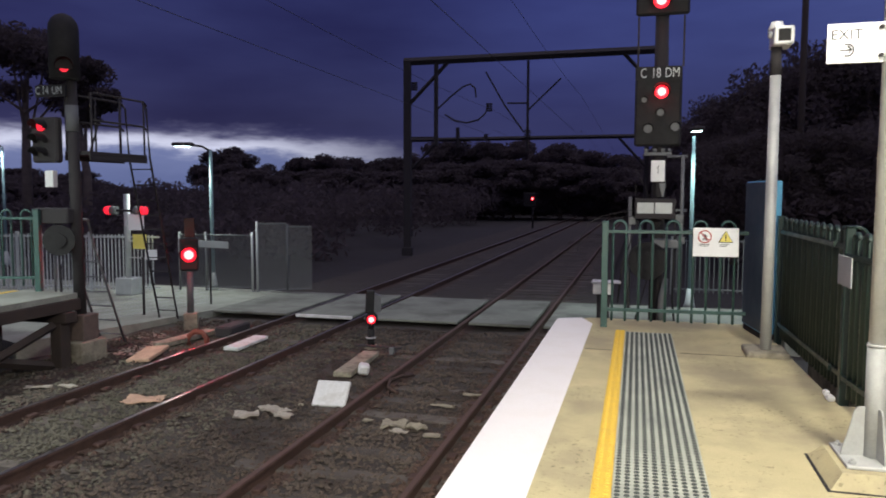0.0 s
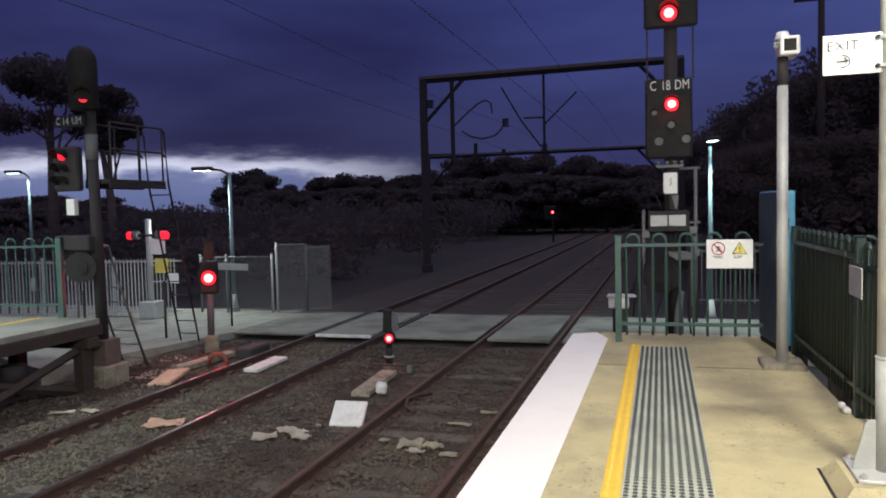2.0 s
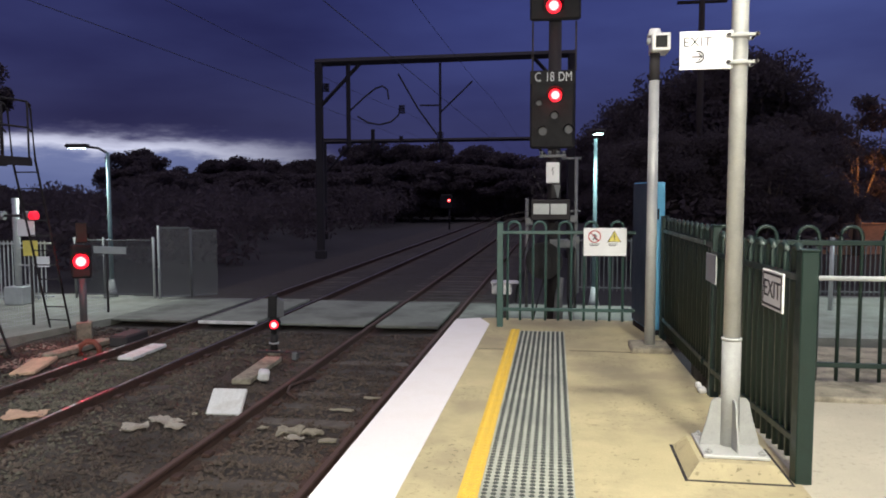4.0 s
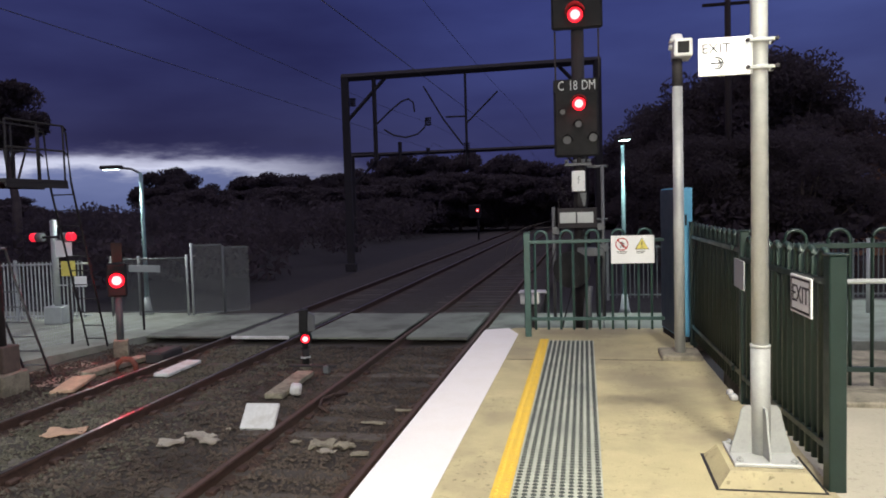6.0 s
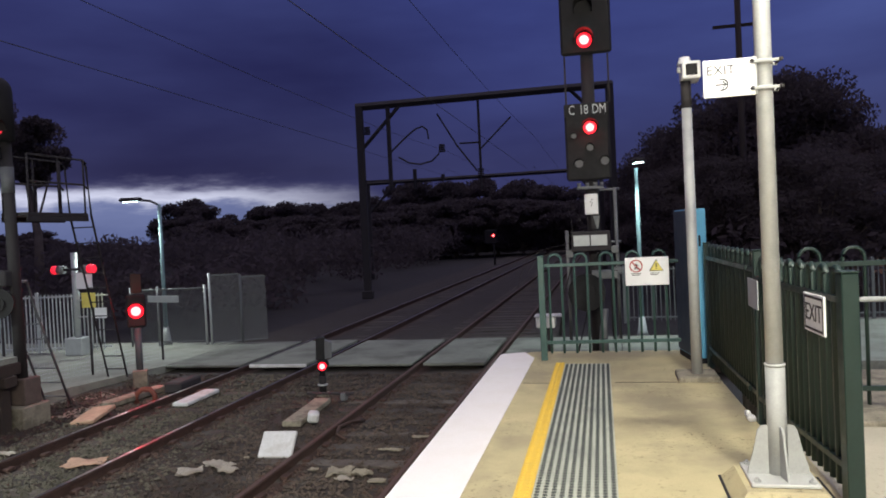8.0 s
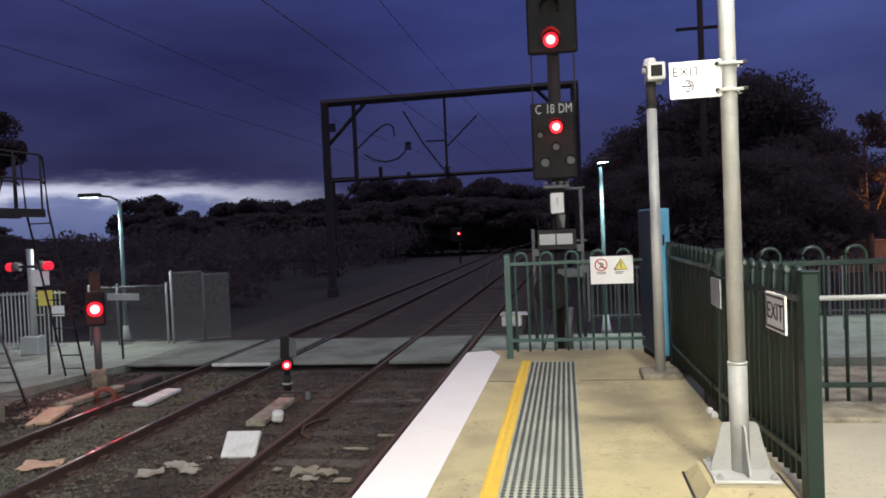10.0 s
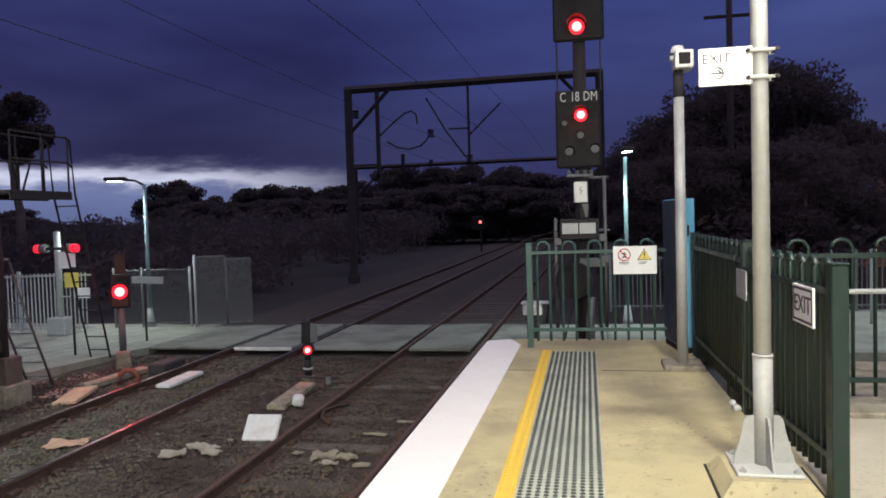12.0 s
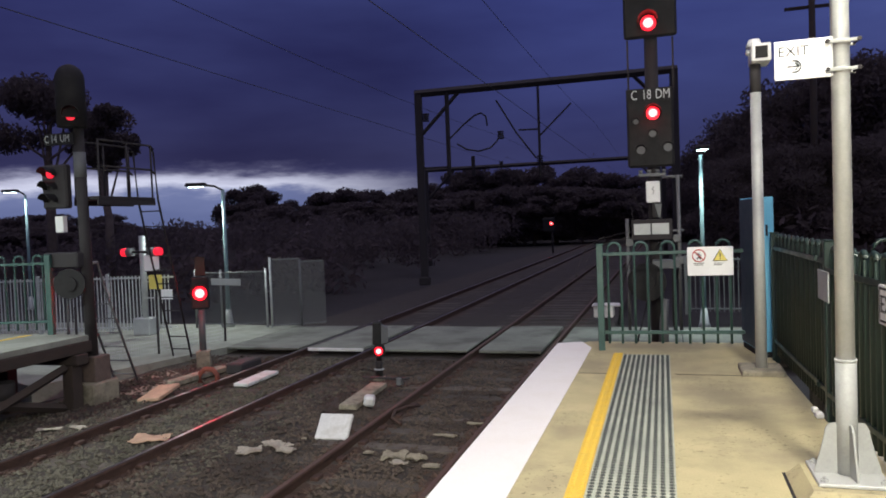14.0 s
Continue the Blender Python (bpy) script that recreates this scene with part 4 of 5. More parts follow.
# ---------------------------------------------------------------- signals
def red_lamp(parent, c, r, hood=0.22, dim=False, yaw=0):
    """A lit red lens that looks along -y, or turned by yaw, in its cowl."""
    x, y, z = c
    turn = pose(x, y, z, 0, 0, yaw) @ pose(-x, -y, -z)
    b = B()
    disc(b, (x, y - 0.012, z), (0, 1, 0), r, 0.024, 24)
    bmesh.ops.transform(b, matrix=turn, verts=b.verts)
    rim = part("red_lens_rim", b, M["red_dim"] if dim else M["red_rim"], parent)
    b = B()
    disc(b, (x, y - 0.032, z), (0, 1, 0), r * 0.64, 0.012, 24, r * 0.3)
    bmesh.ops.transform(b, matrix=turn, verts=b.verts)
    part("red_lens", b, M["red_dim"] if dim else M["red_core"], rim, "glowing red lens")
    if hood:
        b = lathe_hood(B(), (x, y, z), r * 1.25, hood)
        bmesh.ops.transform(b, matrix=turn, verts=b.verts)
        part("hood", b, M["black"], parent)


def signal_glow(at, aim, power, size=0.05):
    return lamp_light("signal_lamp_light", at, aim, power, RED, size, "POINT")


sg = thing("railway_signal", "tall colour light signal showing two red lights on a steel mast", "signal", (0.225, 10.34, -1.09), group="railway signals")
b = B()
prism(b, [(-0.35, -0.35), (0.35, -0.35), (0.35, 0.35), (-0.35, 0.35)], 0, 0.28)
part("foundation", b, M["concrete_old"], sg)
b = B()
tube(b, [(0, 0.12, 0.28), (0, 0.12, 6.4)], 0.095, 18, 0.085)
part("mast", b, M["dark_steel"], sg)
b = B()
box(b, (-0.33, -0.06, 3.29), (0.27, 0.0, 4.34), 0.03)
bp = part("lower_backplate", b, M["black"], sg, "black lower backplate")
b = B()
box(b, (-0.33, -0.07, 4.16), (0.26, -0.064, 4.33))
part("number_plate_board", b, M["black"], bp)
for word, wx in (("C", -0.225), ("18", -0.065), ("DM", 0.140)):
    lettering("signal_number", word, 0.180, pose(wx, -0.075, 4.243, 90, 0, 0) @ Matrix.Diagonal((0.70, 1, 1, 1)), M["fence_grey"], sg, 0.002)
red_lamp(bp, (0.01, -0.065, 4.00), 0.085, 0.16)
for x, z, r in ((-0.21, 3.90, 0.035), (0.0, 3.73, 0.045), (-0.155, 3.52, 0.055), (0.19, 3.54, 0.055)):
    b = B()
    disc(b, (x, -0.075, z), (0, 1, 0), r, 0.02, 16, r * 0.7)
    part("small_lens", b, M["clear_lens"], bp, "unlit clear lens")
    b = lathe_hood(B(), (x, -0.065, z), r * 1.2, 0.09)
    part("small_hood", b, M["black"], bp)
b = B()
box(b, (-0.34, -0.06, 5.00), (0.34, 0.02, 6.25), 0.03)
ub = part("upper_backplate", b, M["black"], sg, "black upper backplate")
red_lamp(ub, (-0.02, -0.065, 5.18), 0.10, 0.24)
b = lathe_hood(B(), (-0.02, -0.065, 5.60), 0.12, 0.24)
part("hood", b, M["black"], ub)
for x in (-0.30, 0.28):
    b = B()
    box(b, (x - 0.012, 0.02, 4.34), (x + 0.012, 0.04, 5.0))
    part("strut", b, M["dark_steel"], sg)
# finial caps, junction box and cable shelf
b = B()
box(b, (-0.20, -0.05, 3.17), (0.16, 0.05, 3.21), 0.006)
arm = part("cap_bar", b, M["mesh_grey"], sg)
for x in (-0.17, -0.06, 0.05, 0.13):
    b = B()
    disc(b, (x, 0, 3.235), (0, 0, 1), 0.022, 0.05, 10, 0.03)
    part("cap", b, M["mesh_grey"], arm)
b = B()
box(b, (-0.105, -0.16, 2.82), (0.075, 0.0, 3.10), 0.012)
jb = part("junction_box", b, M["white_steel"], sg, "pale junction box with a mark")
b = B()
tube(b, [(0.0, -0.164, 3.03), (-0.03, -0.164, 2.99), (0.0, -0.164, 2.98), (-0.02, -0.164, 2.93)], 0.006, 5)
part("bolt_mark", b, M["sign_black"], jb)
b = B()
prism(b, [(-0.03, -0.12), (0.07, -0.12), (0.07, 0), (-0.03, 0)], 2.62, 2.82)
part("conduit_box", b, M["dark_steel"], sg)
b = B()
box(b, (-0.30, -0.22, 2.33), (0.22, 0.0, 2.60), 0.008)
sh = part("relay_box", b, M["dark_steel"], sg)
for x in (-0.27, -0.04):
    b = B()
    box(b, (x, -0.232, 2.40), (x + 0.215, -0.222, 2.545), 0.004)
    part("panel", b, M["fence_grey"], sh, "pale grey front panel")
for x in (-0.36, 0.30):
    b = B()
    tube(b, [(x, -0.1, 1.1), (x, -0.1, 3.17 if x > 0 else 2.62)], 0.024, 10)
    part("standpipe", b, M["mesh_grey"], sg)
for z in (3.15, 2.44):
    b = B()
    tube(b, [(0.1, -0.1, z), (0.36, -0.1, z)], 0.018, 8)
    part("crossarm", b, M["mesh_grey"], sg)
b = B()
disc(b, (-0.12, -0.3, 1.78), (0.2, 1, 0), 0.25, 0.05, 28)
rd = part("round_target", b, M["black"], sg, "dark round disc")
b = B()
disc(b, (-0.12, -0.33, 1.78), (0.2, 1, 0), 0.11, 0.06, 20)
part("hub", b, M["black"], rd)
b = B()
box(b, (-0.05, -0.25, 1.95), (0.30, 0.0, 2.06), 0.01)
part("shelf", b, M["mesh_grey"], sg)
b = B()
tube(b, [(0.12, -0.25, 1.55), (0.08, -0.25, 1.30), (0.07, -0.25, 0.9)], 0.035, 8, 0.07)
part("cable_boot", b, M["mesh_grey"], sg, "pale cable boot")
for line in (((-0.30, 2.45), (-0.50, 2.41), (-0.72, 2.36), (-0.90, 2.26), (-1.0, 2.06), (-1.06, 1.85)), 
             ((-0.30, 2.98), (-0.20, 2.80), (-0.12, 2.62)), ((-0.30, 2.78), (-0.28, 2.6), (-0.30, 2.4)), ((-0.28, 2.36), (-0.55, 2.34), (-0.80, 2.22), (-0.92, 2.05))):
    b = B()
    tube(b, [(x, -0.12, z) for x, z in line], 0.0045, 6)
    part("loose_cable", b, M["dark_steel"], sg)
b = B()
prism(b, [(0.0, -0.17), (0.09, -0.17), (0.09, -0.15), (0.0, -0.15)], 2.62, 2.80)
for v in b.verts:
    if v.co.z < 2.7:
        v.co.x = 0.06 + (v.co.x - 0.06) * 0.2
part("pointer_plate", b, M["mesh_grey"], sg)
for x, z in ((-0.33, 2.30), (0.27, 2.34), (0.30, 2.05)):
    b = B()
    box(b, (x - 0.05, -0.16, z - 0.05), (x + 0.05, -0.08, z + 0.05), 0.008)
    part("bracket", b, M["mesh_grey"], sg)
for x0, z0, x1, z1 in ((-0.25, 2.3, -0.5, 1.2), (-0.1, 1.6, -0.3, 0.4), (0.22, 2.3, 0.3, 0.3), (0.05, 2.3, -0.05, 1.9)):
    b = B()
    tube(b, [(x0, -0.2, z0), ((x0 + x1) / 2 - 0.06, -0.26, (z0 + z1) / 2), (x1, -0.2, z1)], 0.016, 6)
    part("cable", b, M["black"], sg)
signal_glow((0.21, 10.16, 2.88), (0.2, 9, 2.8), 0.9)
signal_glow((0.23, 10.10, 4.15), (0.2, 9, 4.1), 0.9)

# low equipment cases behind the end fence
for name, at, s, mat, lab in (("equipment_case", (-0.46, 10.1, -1.12), (0.26, 0.24, 1.50), M["white_box"], "pale metal trackside case on a stand"),
                              ("equipment_case", (1.05, 10.9, -1.12), (0.5, 0.4, 0.55), M["dark_steel"], "dark metal trackside case")):
    t = thing(name, lab, "case", at)
    b = B()
    box(b, (-s[0] / 2, -s[1] / 2, s[2] - 0.15), (s[0] / 2, s[1] / 2, s[2]), 0.012)
    part("body", b, mat, t)
    b = B()
    box(b, (-s[0] / 2 - 0.02, -s[1] / 2 - 0.02, s[2] + 0.001), (s[0] / 2 + 0.1, s[1] / 2 + 0.02, s[2] + 0.02), 0.005)
    part("lid", b, mat, t)
    b = B()
    box(b, (-s[0] / 2 + 0.05, -s[1] / 2 + 0.05, 0), (s[0] / 2 - 0.05, s[1] / 2 - 0.05, s[2] - 0.151))
    part("stand", b, M["dark_steel"], t)

# signal beside the far platform, with its ladder and stage
sl = thing("railway_signal", "colour light signal with red lights, ladder and railed stage", "signal", (-8.52, 9.66, -1.12), group="railway signals")
b = B()
box(b, (-0.20, -0.30, 0), (0.31, 0.26, 0.38), 0.02)
part("foundation", b, M["concrete_old"], sl, "concrete foundation block")
b = B()
box(b, (-0.14, -0.17, 0.381), (0.24, 0.17, 0.78), 0.015)
part("pedestal", b, M["brown"], sl, "square brown steel pedestal")
b = B()
tube(b, [(0.04, 0, 0.78), (0.0, 0, 4.75)], 0.092, 18, 0.080)
part("mast", b, M["dark_steel"], sl)
b = B()
tube(b, [(0.005, 0, 3.62), (0.003, 0, 4.02)], 0.094, 18)
part("sleeve", b, M["mesh_grey"], sl, "pale bare metal sleeve on the mast")
b = B()
tube(b, [(0.02, -0.14, z) for z in (4.40, 5.14, 5.22, 5.29, 5.34, 5.37)], 0.215, 22)
for v in b.verts:
    if v.co.z > 5.15:
        k = math.sqrt(max(0.02, 1 - ((v.co.z - 5.14) / 0.235) ** 2))
        v.co.x, v.co.y = 0.02 + (v.co.x - 0.02) * k, -0.14 + (v.co.y + 0.14) * k
hd = part("upper_head", b, M["black"], sl, "tall rounded black signal head")
red_lamp(hd, (0.155, -0.305, 4.54), 0.066, 0.0, True, 42)
b = lathe_hood(B(), (0, 0, 0), 0.12, 0.24, open_from=185, open_to=355)
bmesh.ops.transform(b, matrix=pose(0.14, -0.29, 4.56, 0, 0, 42), verts=b.verts)
part("hood", b, M["black"], hd)
b = B()
prism(b, [(0.12 * math.cos(radians(a)), 0.12 * math.sin(radians(a))) for a in range(-12, 193, 12)], 0.0, 0.012)
bmesh.ops.transform(b, matrix=pose(0.155, -0.305, 4.54, 0, 0, 42) @ pose(0, -0.055, 0.0, 90, 0, 0), verts=b.verts)
part("lens_cover", b, M["black"], hd, "black half cover over the lens")
b = B()
box(b, (-0.53, -0.15, 4.14), (0.02, -0.10, 4.32), 0.005)
part("number_board", b, M["black"], sl)
for word, wx in (("C", -0.475), ("14", -0.335), ("UM", -0.120)):
    lettering("signal_number", word, 0.17, pose(wx, -0.156, 4.23, 90, 0, 0) @ Matrix.Diagonal((0.75, 1, 1, 1)), M["fence_grey"], sl, 0.002)
b = B()
box(b, (-0.67, -0.12, 3.14), (-0.18, 0.02, 3.84), 0.03)
lh = part("lower_head", b, M["dark_steel"], sl, "grey lower signal head")
red_lamp(lh, (-0.46, -0.125, 3.70), 0.075, 0.0, True)
for z in (3.70, 3.48, 3.28):
    b = lathe_hood(B(), (-0.46, -0.12, z), 0.095, 0.20)
    part("hood", b, M["black"], lh)
b = B()
box(b, (-0.46, -0.1, 2.76), (-0.30, 0.0, 3.02), 0.01)
part("junction_box", b, M["white_steel"], sl, "pale junction box")
b = B()
box(b, (-0.60, -0.22, 2.20), (0.05, 0.05, 2.44), 0.02)
part("relay_case", b, M["dark_steel"], sl)
b = B()
disc(b, (-0.06, -0.28, 1.95), (-0.5, 1, 0), 0.235, 0.05, 26)
rt = part("round_target", b, M["black"], sl, "dark round disc")
b = B()
disc(b, (-0.045, -0.31, 1.95), (-0.5, 1, 0), 0.11, 0.05, 18)
part("hub", b, M["black"], rt)
# stage
b = B()
box(b, (-0.20, 0.05, 3.26), (0.28, 1.42, 3.32), 0.006)
part("stage_floor", b, M["dark_steel"], sl)
for x in (-0.20, 0.26):
    b = B()
    box(b, (x, 0.05, 3.18), (x + 0.02, 1.42, 3.259))
    part("stage_beam", b, M["dark_steel"], sl)
for x in (-0.20, 0.27):
    for zz in (4.22, 3.80):
        b = B()
        tube(b, [(x, 0.1, zz), (x, 1.36, zz), (x, 1.44, zz - 0.06)], 0.017, 7)
        part("hand_rail", b, M["dark_steel"], sl)
    for y in (0.1, 0.75, 1.36):
        b = B()
        tube(b, [(x, y, 3.32), (x, y, 4.22)], 0.017, 7)
        part("rail_post", b, M["dark_steel"], sl)
for s in (-0.18, 0.24):
    b = B()
    tube(b, [(s - 0.57, 3.05, 0.19), (s, 1.54, 3.28), (s, 1.47, 4.12), (s, 1.38, 4.2)], 0.019, 7)
    part("ladder_stile", b, M["dark_steel"], sl)
for k in range(11):
    u = (k + 0.6) / 11.3
    b = B()
    y, z, dx = 3.05 - 1.51 * u, 0.19 + 3.09 * u, -0.57 * (1 - u)
    tube(b, [(-0.18 + dx, y, z), (0.24 + dx, y, z)], 0.012, 6)
    part("rung", b, M["dark_steel"], sl)
signal_glow((-8.22, 9.10, 3.44), (-8.6, 8, 3.3), 0.05)
signal_glow((-8.98, 9.35, 2.56), (-8.9, 8, 2.4), 0.04)

st = thing("step_ladder", "short grey steel ladder with a top rail beside the mast", "ladder", (-8.80, 10.47, -1.07))
for s in (-0.24, 0.24):
    b = B()
    tube(b, [(s - 0.08, 0.42, 0.0), (s, -0.35, 1.7), (s + 0.04, -0.55, 2.2), (s + 0.04, -0.72, 2.2), (s + 0.02, -0.72, 0.5)], 0.02, 7)
    part("stile", b, M["mesh_grey"], st)
for k in range(6):
    u = (k + 0.7) / 6.5
    b = B()
    tube(b, [(-0.24 - 0.08 * (1 - u), 0.42 - 0.77 * u, 1.7 * u), (0.24 - 0.08 * (1 - u), 0.42 - 0.77 * u, 1.7 * u)], 0.013, 6)
    part("rung", b, M["mesh_grey"], st)
b = B()
tube(b, [(-0.20, -0.55, 2.2), (0.28, -0.55, 2.2)], 0.02, 7)
part("top_bar", b, M["galv"], st)

# red signal on a short post beside the far track
rl = thing("ground_signal", "short post signal with a bright red light", "signal", (-8.33, 12.37, -1.1), 30, group="low red signals")
b = B()
box(b, (-0.12, -0.12, 0), (0.14, 0.12, 0.36), 0.015)
part("foot", b, M["concrete_old"], rl)
b = B()
tube(b, [(0, 0.05, 0.3), (0, 0.05, 1.2)], 0.065, 14)
part("post", b, M["mesh_grey"], rl)
b = B()
box(b, (-0.17, -0.06, 1.17), (0.17, 0.10, 1.80), 0.03)
rh = part("head", b, M["black"], rl)
red_lamp(rh, (0.0, -0.066, 1.48), 0.135, 0.10)
b = B()
box(b, (-0.08, 0.0, 1.81), (0.11, 0.02, 2.18), 0.006)
part("top_plate", b, M["timber"], rl, "dull brown upright plate")
lamp_light("signal_lamp_light", (-8.22, 12.18, 0.38), (-7.4, 10.8, -0.5), 15.0, RED, 0.2, "AREA")
signal_glow((-8.18, 12.06, 0.40), (-8.3, 11.3, 0.3), 6.0, 0.03)

dw = thing("dwarf_signal", "small dwarf signal with a red light between the tracks", "signal", (-4.38, 11.68, -1.12), 18, group="low red signals")
b = B()
box(b, (-0.10, -0.1, 0), (0.10, 0.1, 0.10), 0.01)
part("foot", b, M["concrete_old"], dw)
b = B()
tube(b, [(0, 0, 0.1), (0, 0, 0.38)], 0.06, 12)
part("stem", b, M["black"], dw)
b = B()
disc(b, (0, -0.02, 0.24), (0, 0, 1), 0.085, 0.02, 14)
part("flange", b, M["fence_grey"], dw)
b = B()
box(b, (-0.095, -0.07, 0.66), (0.05, 0.12, 1.05), 0.018)
for v in b.verts:
    v.co.x += 0.05 * (v.co.z - 0.66)
    v.co.y -= 0.10 * (v.co.z - 0.66)
dh = part("head", b, M["black"], dw)
b = B()
prism(b, [(0.056, -0.06), (0.17, -0.02), (0.17, 0.12), (0.056, 0.12)], 0.68, 1.0)
for v in b.verts:
    if v.co.z > 0.9:
        v.co.z -= 0.6 * max(0.0, v.co.x - 0.06)
part("side_case", b, M["mesh_grey"], dw, "grey side case")
b = B()
tube(b, [(0.01, -0.07, 0.56), (0.01, 0.09, 0.56)], 0.105, 18)
part("lens_housing", b, M["black"], dw)
b = B()
tube(b, [(0.0, 0.03, 0.36), (0.0, 0.03, 0.68)], 0.05, 12)
part("neck", b, M["black"], dw)
red_lamp(dh, (0.01, -0.076, 0.56), 0.072, 0.08)
lamp_light("signal_lamp_light", (-4.34, 11.54, -0.56), (-4.1, 10.5, -0.9), 1.6, RED, 0.12, "AREA")

# far signal down the line
fs = thing("railway_signal", "distant signal with a small red light", "signal", (-7.42, 52.0, -0.9), group="railway signals")
b = B()
tube(b, [(0, 0.2, 0), (0, 0.2, 2.4)], 0.07, 10)
part("mast", b, M["dark_steel"], fs)
b = B()
box(b, (-0.62, 0, 1.5), (0.25, 0.1, 2.5), 0.05)
fh = part("backplate", b, M["black"], fs)
red_lamp(fh, (0.0, -0.01, 2.08), 0.11, 0.0)

# ---------------------------------------------------------------- crossing warning post
xp = thing("crossing_warning_post", "pale post with two red flashing lights and warning plates", "warning post", (-12.06, 15.40, PATH_Z))
b = B()
box(b, (-0.24, -0.2, 0.0), (0.24, 0.2, 0.42), 0.02)
part("control_box", b, M["fence_grey"], xp)
b = B()
tube(b, [(0, 0, 0.42), (0, 0, 2.45)], 0.075, 16)
part("post", b, M["fence_grey"], xp)
b = B()
tube(b, [(-0.45, -0.06, 2.05), (0.45, -0.06, 2.05)], 0.03, 8)
part("lamp_bar", b, M["dark_steel"], xp)
for s, k in ((-0.48, -1), (0.52, 1)):
    b = B()
    tube(b, [(s - k * 0.24, -0.06, 2.05), (s - k * 0.08, -0.06, 2.05)], 0.105, 18)
    lampb = part("lamp_body", b, M["mesh_grey"], xp)
    b = B()
    tube(b, [(s - k * 0.078, -0.06, 2.05), (s + k * 0.04, -0.06, 2.05), (s + k * 0.06, -0.06, 2.05)], 0.105, 18, 0.095)
    part("red_glass", b, M["red_dim"], lampb, "glowing red glass")
for lo, hi, m, lab in (((0.10, -0.10, 1.58), (0.54, -0.085, 1.97), M["sign_white"], "white plate"), ((0.22, -0.10, 1.13), (0.60, -0.085, 1.48), M["sign_yellow"], "yellow plate"), ((0.56, -0.10, 0.88), (0.88, -0.085, 1.12), M["sign_white"], "white plate")):
    b = B()
    box(b, lo, hi, 0.005)
    part("plate", b, m, xp, lab)
b = B()
box(b, (0.07, -0.084, 0.9), (0.6, -0.06, 0.93))
part("plate_bracket", b, M["galv"], xp)
b = B()
box(b, (0.07, -0.084, 1.3), (0.3, -0.06, 1.33))
part("plate_bracket", b, M["galv"], xp)
for s in (-0.48, 0.52):
    signal_glow((-12.06 + s, 15.15, PATH_Z + 2.05), (-11.6, 13.5, 1), 0.4)


# ---------------------------------------------------------------- street lamps
def street_lamp(label, at, height, reach, yaw):
    t = thing("street_lamp", label, "street lamp", at, yaw, "crossing lamps")
    b = B()
    tube(b, [(0, 0, 0), (0, 0, 0.12), (0, 0, 0.45)], 0.15, 12, 0.07)
    part("base_flare", b, M["fence_grey"], t)
    b = B()
    tube(b, [(0, 0, 0.4), (0, 0, height)], 0.055, 16, 0.042)
    part("pole", b, M["pole_teal"], t)
    b = B()
    tube(b, [(0, 0, height - 0.02), (reach * 0.4, 0, height + 0.10), (reach, 0, height + 0.14)], 0.028, 8)
    part("arm", b, M["dark_steel"], t)
    b = B()
    box(b, (reach - 0.12, -0.13, height + 0.10), (reach + 0.42, 0.13, height + 0.20), 0.04)
    h = part("lamp_head", b, M["dark_steel"], t)
    b = B()
    box(b, (reach - 0.02, -0.09, height + 0.091), (reach + 0.34, 0.09, height + 0.0985), 0.002)
    part("lens", b, M["lamp_glass"], h, "glowing cool white lens")
    return t


street_lamp("grey street lamp with lit cool white head by the path", (-10.62, 16.8, PATH_Z), 3.56, 0.56, 192)
street_lamp("pale street lamp with lit cool white head behind the fence", (1.13, 18.0, PATH_Z - 0.15), 3.96, 0.06, -80)
street_lamp("pale street lamp with lit cool white head over the path", (9.85, 19.1, PATH_Z), 4.4, 0.4, -110)
street_lamp("distant street lamp with lit cool white head", (-21.0, 20.6, PATH_Z), 4.0, 0.35, 200)

# ---------------------------------------------------------------- trackside boxes and debris
def scrap(name, label, cat, at, size, yaw, mat, seed, curl=0.06):
    """A torn, crumpled sheet with a ragged outline and a thin edge."""
    rng_ = np.random.default_rng(seed)
    nx_, ny_ = 8, 7
    h = rng_.normal(0, 0.35, (nx_ + 1, ny_ + 1))
    b = B()
    rows_ = []
    for side_ in (0, 1):
        grid = []
        for i in range(nx_ + 1):
            for j in range(ny_ + 1):
                u, v = i / nx_ - 0.5, j / ny_ - 0.5
                rim = max(abs(u), abs(v)) > 0.45
                k = 1 - (0.28 * abs(h[i, j]) if rim else 0.0)
                fold = abs(math.sin(3.1 * u + 2.3 * v + seed)) * 0.6 + 0.25 * h[i, j]
                grid.append(b.verts.new((u * size[0] * k + 0.04 * h[j % 7, i % 7] * size[0], v * size[1] * k, max(0.0, curl * fold) + (0.012 if side_ else 0.0))))
        rows_.append(grid)
    w = ny_ + 1
    for side_, grid in enumerate(rows_):
        for i in range(nx_):
            for j in range(ny_):
                q = [grid[i * w + j], grid[(i + 1) * w + j], grid[(i + 1) * w + j + 1], grid[i * w + j + 1]]
                b.faces.new(q if side_ else q[::-1])
    loop = [i * w for i in range(nx_ + 1)] + [nx_ * w + j for j in range(1, w)] + [i * w + ny_ for i in range(nx_ - 1, -1, -1)] + [j for j in range(ny_ - 1, 0, -1)]
    for a_, c_ in zip(loop, loop[1:] + loop[:1]):
        b.faces.new((rows_[0][a_], rows_[0][c_], rows_[1][c_], rows_[1][a_]))
    return solid(name, b, mat, label, cat, at=at, yaw=yaw, group="debris on the ballast")


